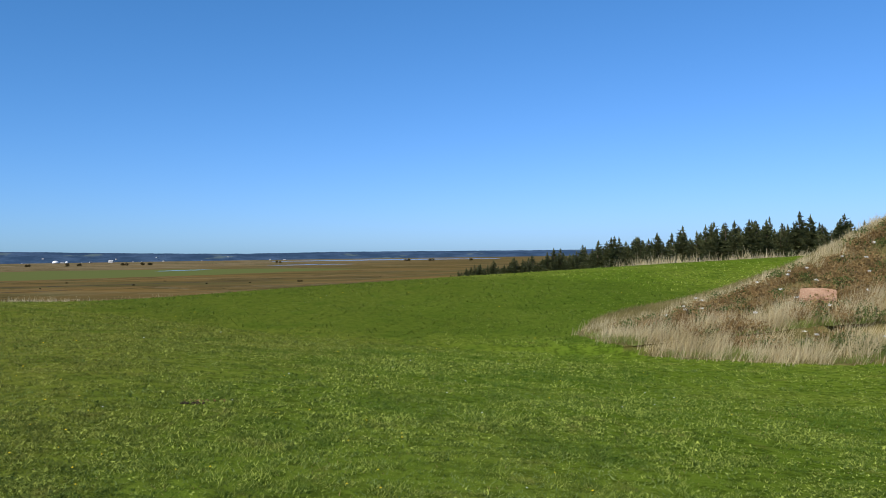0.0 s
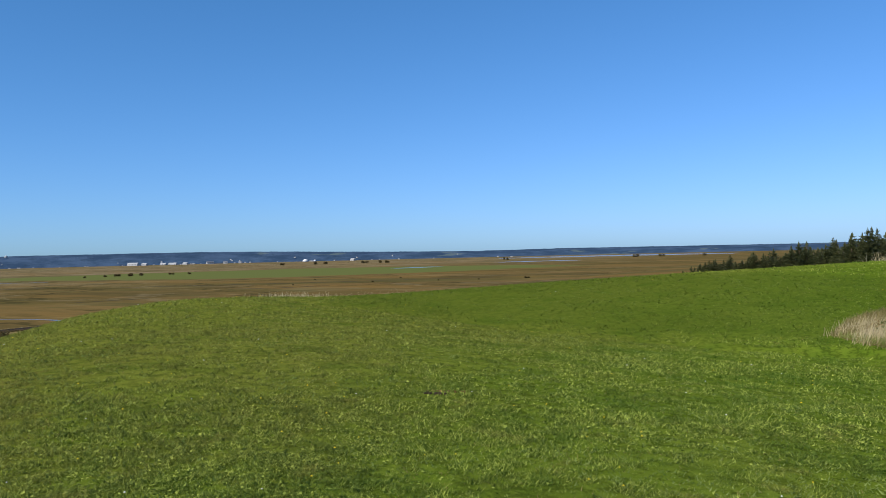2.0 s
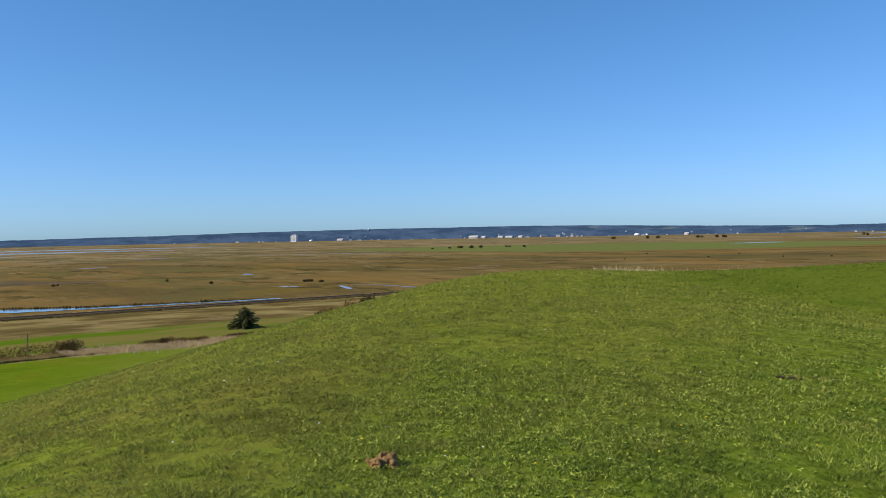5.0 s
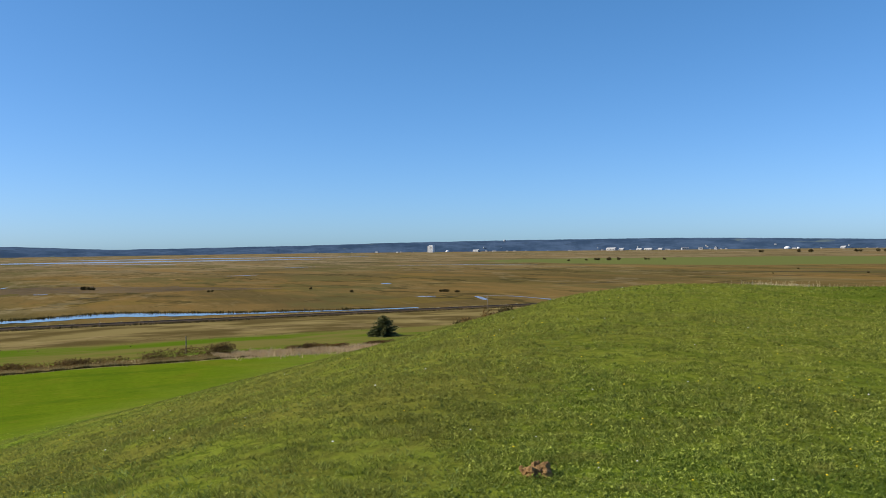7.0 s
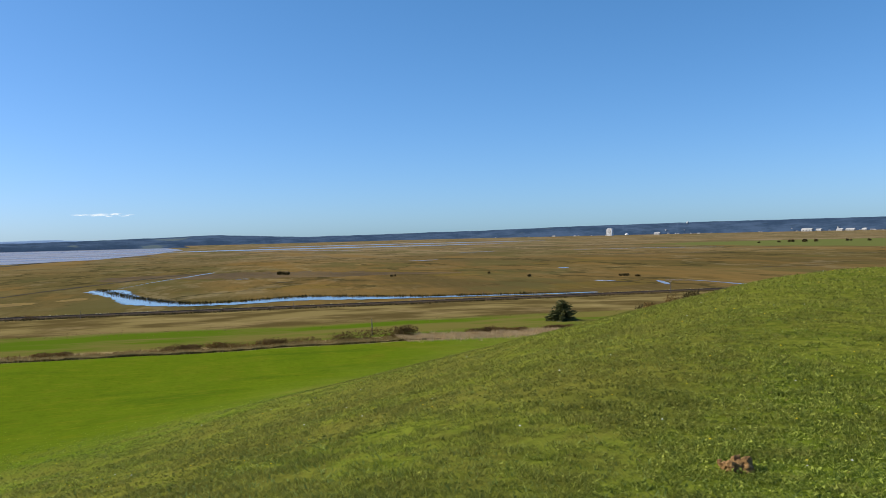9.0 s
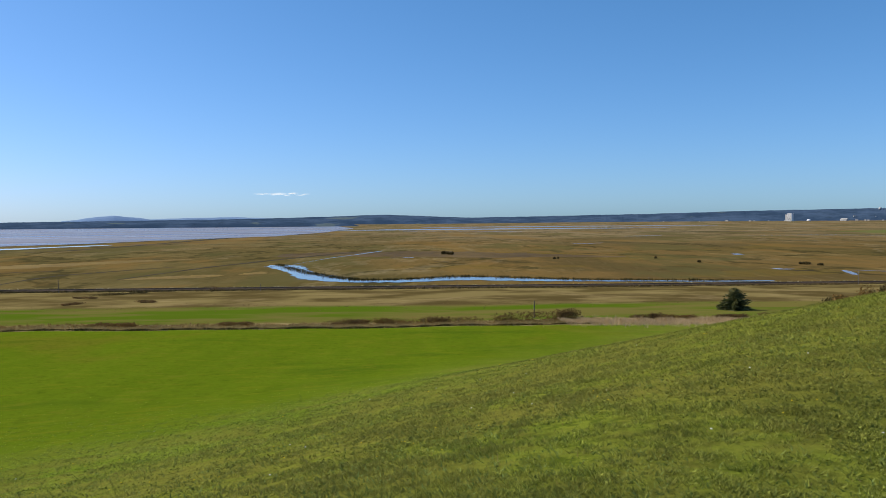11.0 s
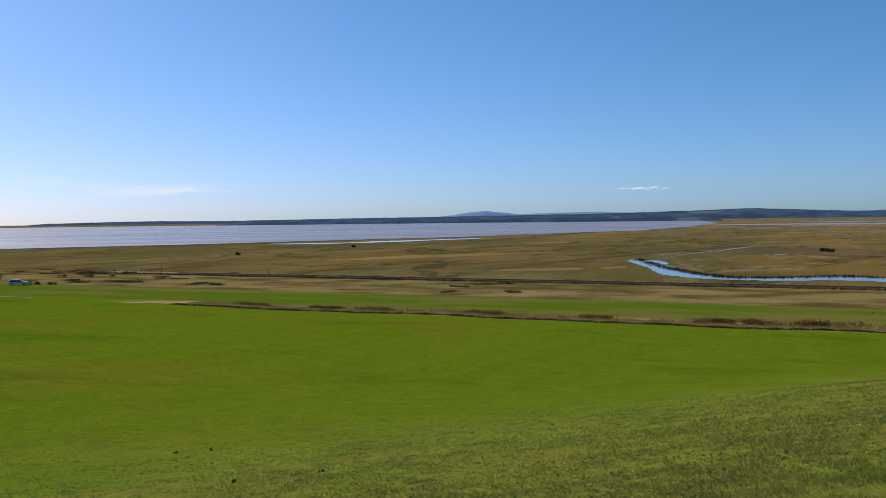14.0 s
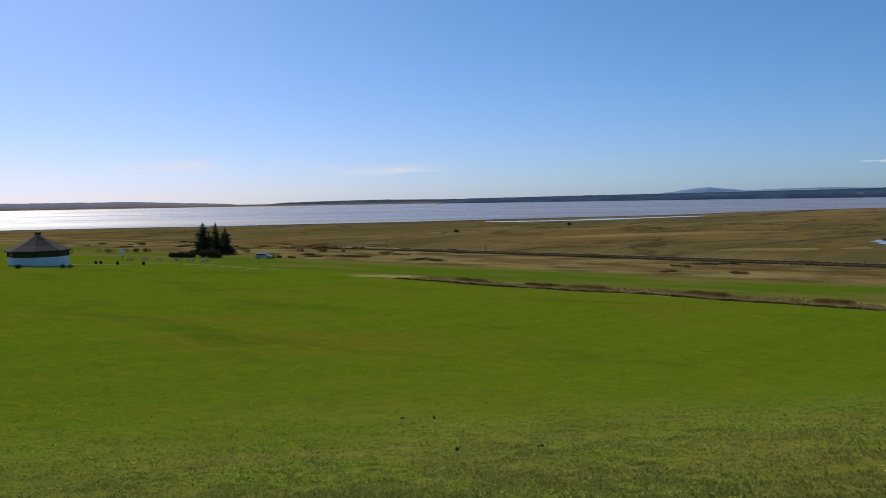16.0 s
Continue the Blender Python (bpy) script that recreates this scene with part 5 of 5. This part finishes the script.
def picnic_table(place, turn):
    ob = thing("picnic_table", place, "weathered grey wooden picnic table on the grass", "table", "picnic tables by the lane", turn)
    for name, b in (("tabletop", (-0.9, -0.38, 0.70, 0.9, 0.38, 0.76)), ("bench", (-0.9, -0.80, 0.42, 0.9, -0.54, 0.47)), ("bench", (-0.9, 0.54, 0.42, 0.9, 0.80, 0.47))):
        bm = bmesh.new()
        box(bm, *b, 0.01)
        part(name, bm_mesh(name, bm, WOOD), ob)
    for sx in (-0.65, 0.65):
        for sy in (-1, 1):
            bm = bmesh.new()
            bmesh.ops.create_cube(bm, size=1, matrix=Matrix.LocRotScale((sx, sy * 0.42, 0.35), Euler((sy * 0.55, 0, 0)), (0.05, 0.1, 0.86)))
            part("leg", bm_mesh("leg", bm, WOOD), ob)
    return ob


first = picnic_table(at(134.1, 212), 20)
for k, (yaw, r) in enumerate(((133.2, 214), (132.3, 212), (131.2, 210), (130.3, 206), (129.4, 203))):
    copy_thing(first, pose(*at(yaw, r), 0, 0, 20 + 35 * k))


def post(place):
    ob = thing("litter_bin", place, "squat dark litter bin beside the lane", "bin", "bins by the lane")
    part("drum", shell(10, [(0.26, -0.05), (0.29, 0.62), (0.28, 0.64)], TRIM, "drum"), ob)
    part("lid", shell(10, [(0.31, 0.62), (0.29, 0.7), (0.14, 0.76)], TRIM, "lid", cap=True), ob)
    return ob


b0 = post(at(136.2, 186))
for yaw, r in ((135.9, 187), (134.9, 185), (133.3, 184)):
    copy_thing(b0, pose(*at(yaw, r)))


def sign():
    ob = thing("sign_board", at(134.6, 215), "pale notice board on a post beside the lane", "sign", turn=134)
    bm = bmesh.new()
    box(bm, -0.05, -0.05, -0.2, 0.05, 0.05, 2.4)
    part("post", bm_mesh("post", bm, WOOD), ob)
    bm = bmesh.new()
    box(bm, -0.9, -0.12, 1.6, 0.9, -0.05, 2.4, 0.01)
    part("board", bm_mesh("board", bm, WHITE), ob)


sign()

# ---------------------------------------------------------------- parked car
def car():
    ob = thing("car", at(125.5, 236), "parked pale silver-blue estate car on the grass", "car", turn=122)
    paint = simple("car_paint", (0.32, 0.40, 0.46), (0.36, 0.44, 0.50), 2.0, rough=0.25, spec=0.6)
    rubber = simple("rubber", (0.015, 0.015, 0.015), (0.03, 0.03, 0.03), 5.0)
    alloy = simple("alloy", (0.4, 0.4, 0.4), (0.5, 0.5, 0.5), 5.0, rough=0.35, metal=0.9)
    red = simple("tail_lamp", (0.3, 0.01, 0.01), (0.4, 0.02, 0.02), 5.0, rough=0.2)

    def section(name, outline, width, mat, inset=0.0, label=""):
        bm = bmesh.new()
        a = [bm.verts.new((x, -width / 2 + (inset if z > 0.9 else 0), z)) for x, z in outline]
        b = [bm.verts.new((x, width / 2 - (inset if z > 0.9 else 0), z)) for x, z in outline]
        bm.faces.new(a)
        bm.faces.new(b[::-1])
        n = len(outline)
        for k in range(n):
            bm.faces.new((a[(k + 1) % n], a[k], b[k], b[(k + 1) % n]))
        bmesh.ops.bevel(bm, geom=bm.edges[:], offset=0.04, segments=2, affect="EDGES")
        bmesh.ops.recalc_face_normals(bm, faces=bm.faces[:])
        return part(name, bm_mesh(name, bm, mat), ob, label)

    section("body", [(-2.25, 0.3), (2.25, 0.3), (2.28, 0.62), (2.1, 0.85), (1.2, 0.96), (-2.2, 0.98), (-2.3, 0.7)], 1.78, paint)
    section("windows", [(-2.05, 0.97), (1.1, 0.95), (0.45, 1.40), (-1.75, 1.42)], 1.66, GLASS, 0.12, "dark windows")
    section("roof", [(-1.8, 1.39), (0.5, 1.37), (0.3, 1.47), (-1.6, 1.5)], 1.44, paint)
    for x in (-1.4, 1.4):
        for y in (-0.8, 0.8):
            bm = bmesh.new()
            bmesh.ops.create_cone(bm, cap_ends=True, segments=18, radius1=0.33, radius2=0.33, depth=0.22)
            w = part("wheel", bm_mesh("wheel", bm, rubber), ob, "black tyre", pose(x, y, 0.33, 90, 0, 0))
            bm = bmesh.new()
            bmesh.ops.create_cone(bm, cap_ends=True, segments=12, radius1=0.2, radius2=0.18, depth=0.25)
            part("rim", bm_mesh("rim", bm, alloy), w, "alloy rim")
    for y in (-0.65, 0.65):
        bm = bmesh.new()
        box(bm, 2.22, y - 0.18, 0.62, 2.30, y + 0.18, 0.76, 0.02)
        part("headlight", bm_mesh("headlight", bm, alloy), ob)
        bm = bmesh.new()
        box(bm, -2.32, y - 0.15, 0.68, -2.24, y + 0.15, 0.86, 0.02)
        part("tail_light", bm_mesh("tail_light", bm, red), ob)


car()

# ---------------------------------------------------------------- the far town
PALE = simple("pale_wall", (0.32, 0.33, 0.34), (0.46, 0.46, 0.46), 0.05)
SLATE = simple("slate_roof", (0.10, 0.12, 0.15), (0.18, 0.19, 0.22), 0.05)


def house(place, size, turn, label, group="houses of the far town", wall=None, roof=None):
    ob = thing("house", place, label, "house", group, turn)
    a, b, h = size[0] / 2, size[1] / 2, size[2]
    bm = bmesh.new()
    box(bm, -a, -b, -3, a, b, h)
    body = part("wall", bm_mesh("wall", bm, wall or PALE), ob, "pale wall")
    v = [(-a - .4, -b - .4, h), (a + .4, -b - .4, h), (a + .4, b + .4, h), (-a - .4, b + .4, h), (-a - .4, 0, h + b * 0.6), (a + .4, 0, h + b * 0.6)]
    part("roof", mesh_from("roof", v, [(0, 1, 5, 4), (2, 3, 4, 5), (1, 2, 5), (3, 0, 4), (3, 2, 1, 0)], roof or SLATE), ob, "slate-grey roof")
    for k in range(3):
        bm = bmesh.new()
        x = a * (-0.6 + 0.6 * k)
        box(bm, x - a * 0.12, -b - 0.15, h * 0.35, x + a * 0.12, b + 0.15, h * 0.7)
        part("window", bm_mesh("window", bm, GLASS), body)
    return ob


def town_place(yaw, r=4060, lift=0.0):
    x, y = polar(yaw, r)
    return x, y, ground(x, y) + lift


town = [house(town_place(30 + k), s, 25 * k, "small pale house of the far town") for k, s in enumerate(((15, 11, 8), (20, 12, 9), (34, 16, 8)))]
rng = np.random.RandomState(8)
spots = [(16, 20, 3), (20, 28, 9), (28, 33, 9), (33, 40, 14), (40, 47, 9), (47, 52, 5), (52, 60, 3), (9, 16, 3), (94, 104, 2)]
for y0, y1, n in spots:
    for k in range(n):
        yaw = y0 + (y1 - y0) * rng.rand()
        up = rng.rand() ** 3
        f = 0.22 + 0.36 * rng.rand()
        r = 4075 + 160 * up
        x, y = polar(yaw, r)
        zz = ground(x, y) + (20 * up if r > 4160 else 0)
        copy_thing(town[rng.randint(3) if rng.rand() < 0.6 else 0], pose(x, y, zz, 0, 0, yaw + rng.normal() * 30) @ Matrix.Diagonal((f, f, f, 1)))
for yaw, L, h in ((36.9, 50, 9), (36.2, 24, 6), (35.0, 28, 5), (34.4, 40, 5), (33.6, 22, 5), (46.3, 30, 6), (22.3, 22, 6)):
    house(town_place(yaw, 4050), (L, 18, h), yaw - 30, "long white shed in the far town", "sheds of the far town", wall=PALE, roof=PALE)


def tower():
    ob = thing("tower_block", town_place(49.5, 4040), "tall white tower block above the far town", "building", turn=20)
    bm = bmesh.new()
    box(bm, -8, -9, -3, 15, 9, 35)
    shaft = part("wall", bm_mesh("wall", bm, WHITE), ob)
    bm = bmesh.new()
    box(bm, -16, -8, -3, -8.2, 8, 30)
    part("wing", bm_mesh("wing", bm, PALE), ob)
    for k in range(8):
        bm = bmesh.new()
        box(bm, -6.5, -9.3, 3 + 4.0 * k, 13.5, -9.05, 4.5 + 4.0 * k)
        part("window", bm_mesh("window", bm, GLASS), shaft)


tower()


def dome(yaw, r, tall):
    ob = thing("storage_dome", town_place(yaw, 4030), "white rounded storage dome near the town", "storage tank", "domes near the town")
    levels = [(r, -2), (r, tall * 0.35)] + [(r * math.cos(a), tall * 0.35 + tall * 0.65 * math.sin(a)) for a in np.linspace(0.15, 1.5, 7)]
    part("cover", shell(20, levels, WHITE, "cover", cap=True), ob)
    part("base_ring", shell(20, [(r + 0.6, -2), (r + 0.6, 1.5), (r, 1.5)], SLATE, "base_ring"), ob)


dome(25.6, 13, 12)
dome(48.35, 9, 9)
dome(24.95, 6, 9)

# water tower on the hill
wt = thing("water_tower", (*polar(44.3, 4420), EYE + 22), "small pale water tower on the wooded hill", "water tower")
part("leg", shell(8, [(2.5, -12), (2.5, 16)], PALE, "leg"), wt)
part("tank", shell(12, [(2.5, 15), (7, 18), (7, 24), (3, 27)], PALE, "tank", cap=True), wt)

# ---------------------------------------------------------------- clouds
def cloud_material(name, alpha, colour, scale, stretch):
    m = Nodes(name)
    t = m.t
    # sunlit white of the clouds is emission, not light that falls on them
    glow = t.nodes.new("ShaderNodeEmission")
    glow.inputs[0].default_value, glow.inputs[1].default_value = (*colour, 1), 1.0
    clear_ = t.nodes.new("ShaderNodeBsdfTransparent")
    both = t.nodes.new("ShaderNodeMixShader")
    f = m.calc("MULTIPLY", m.step(m.noise(scale, m.position(stretch), detail=5), 0.42, 0.66), alpha)
    m.put(both.inputs[0], f)
    t.links.new(clear_.outputs[0], both.inputs[1])
    t.links.new(glow.outputs[0], both.inputs[2])
    t.links.new(both.outputs[0], t.nodes["Material Output"].inputs["Surface"])
    return m.mat


def cloud(name, y0, y1, e0, e1, lobes, mat, label, seed):
    rng = np.random.RandomState(seed)
    bm = bmesh.new()
    R = 4800
    for k in range(lobes):
        t = (k + rng.rand()) / lobes
        yaw = y0 + (y1 - y0) * t
        x, y = polar(yaw, R - 40 * rng.rand())
        mid = e0 + (e1 - e0) * (0.3 + 0.4 * rng.rand())
        wide = radians(abs(y1 - y0)) * R / lobes * 1.3
        m = Matrix.LocRotScale((x, y, EYE + math.tan(radians(mid)) * R), Euler((0, 0, radians(yaw))), (wide, 20, radians(e1 - e0) * R * (0.2 + 0.25 * rng.rand()) * (1 - abs(2 * t - 1) ** 2 * 0.6)))
        bmesh.ops.create_icosphere(bm, subdivisions=2, radius=1.0, matrix=m)
    ob = new(name, bm_mesh(name, bm, mat, True))
    ob.visible_shadow = False
    return tagged(ob, label, "cloud", kind="structure")


cloud("cloud", 82.2, 85.5, 1.75, 2.05, 9, cloud_material("cloud", 0.55, (0.80, 0.88, 0.98), 0.02, (1, 1, 3)), "small white cloud low over the bay", 2)
cloud("cloud_2", 112, 162, 1.4, 3.3, 12, cloud_material("thin_cloud", 0.13, (1.0, 0.98, 1.0), 0.0016, (1, 1, 6)), "thin pale haze cloud above the bay", 3)
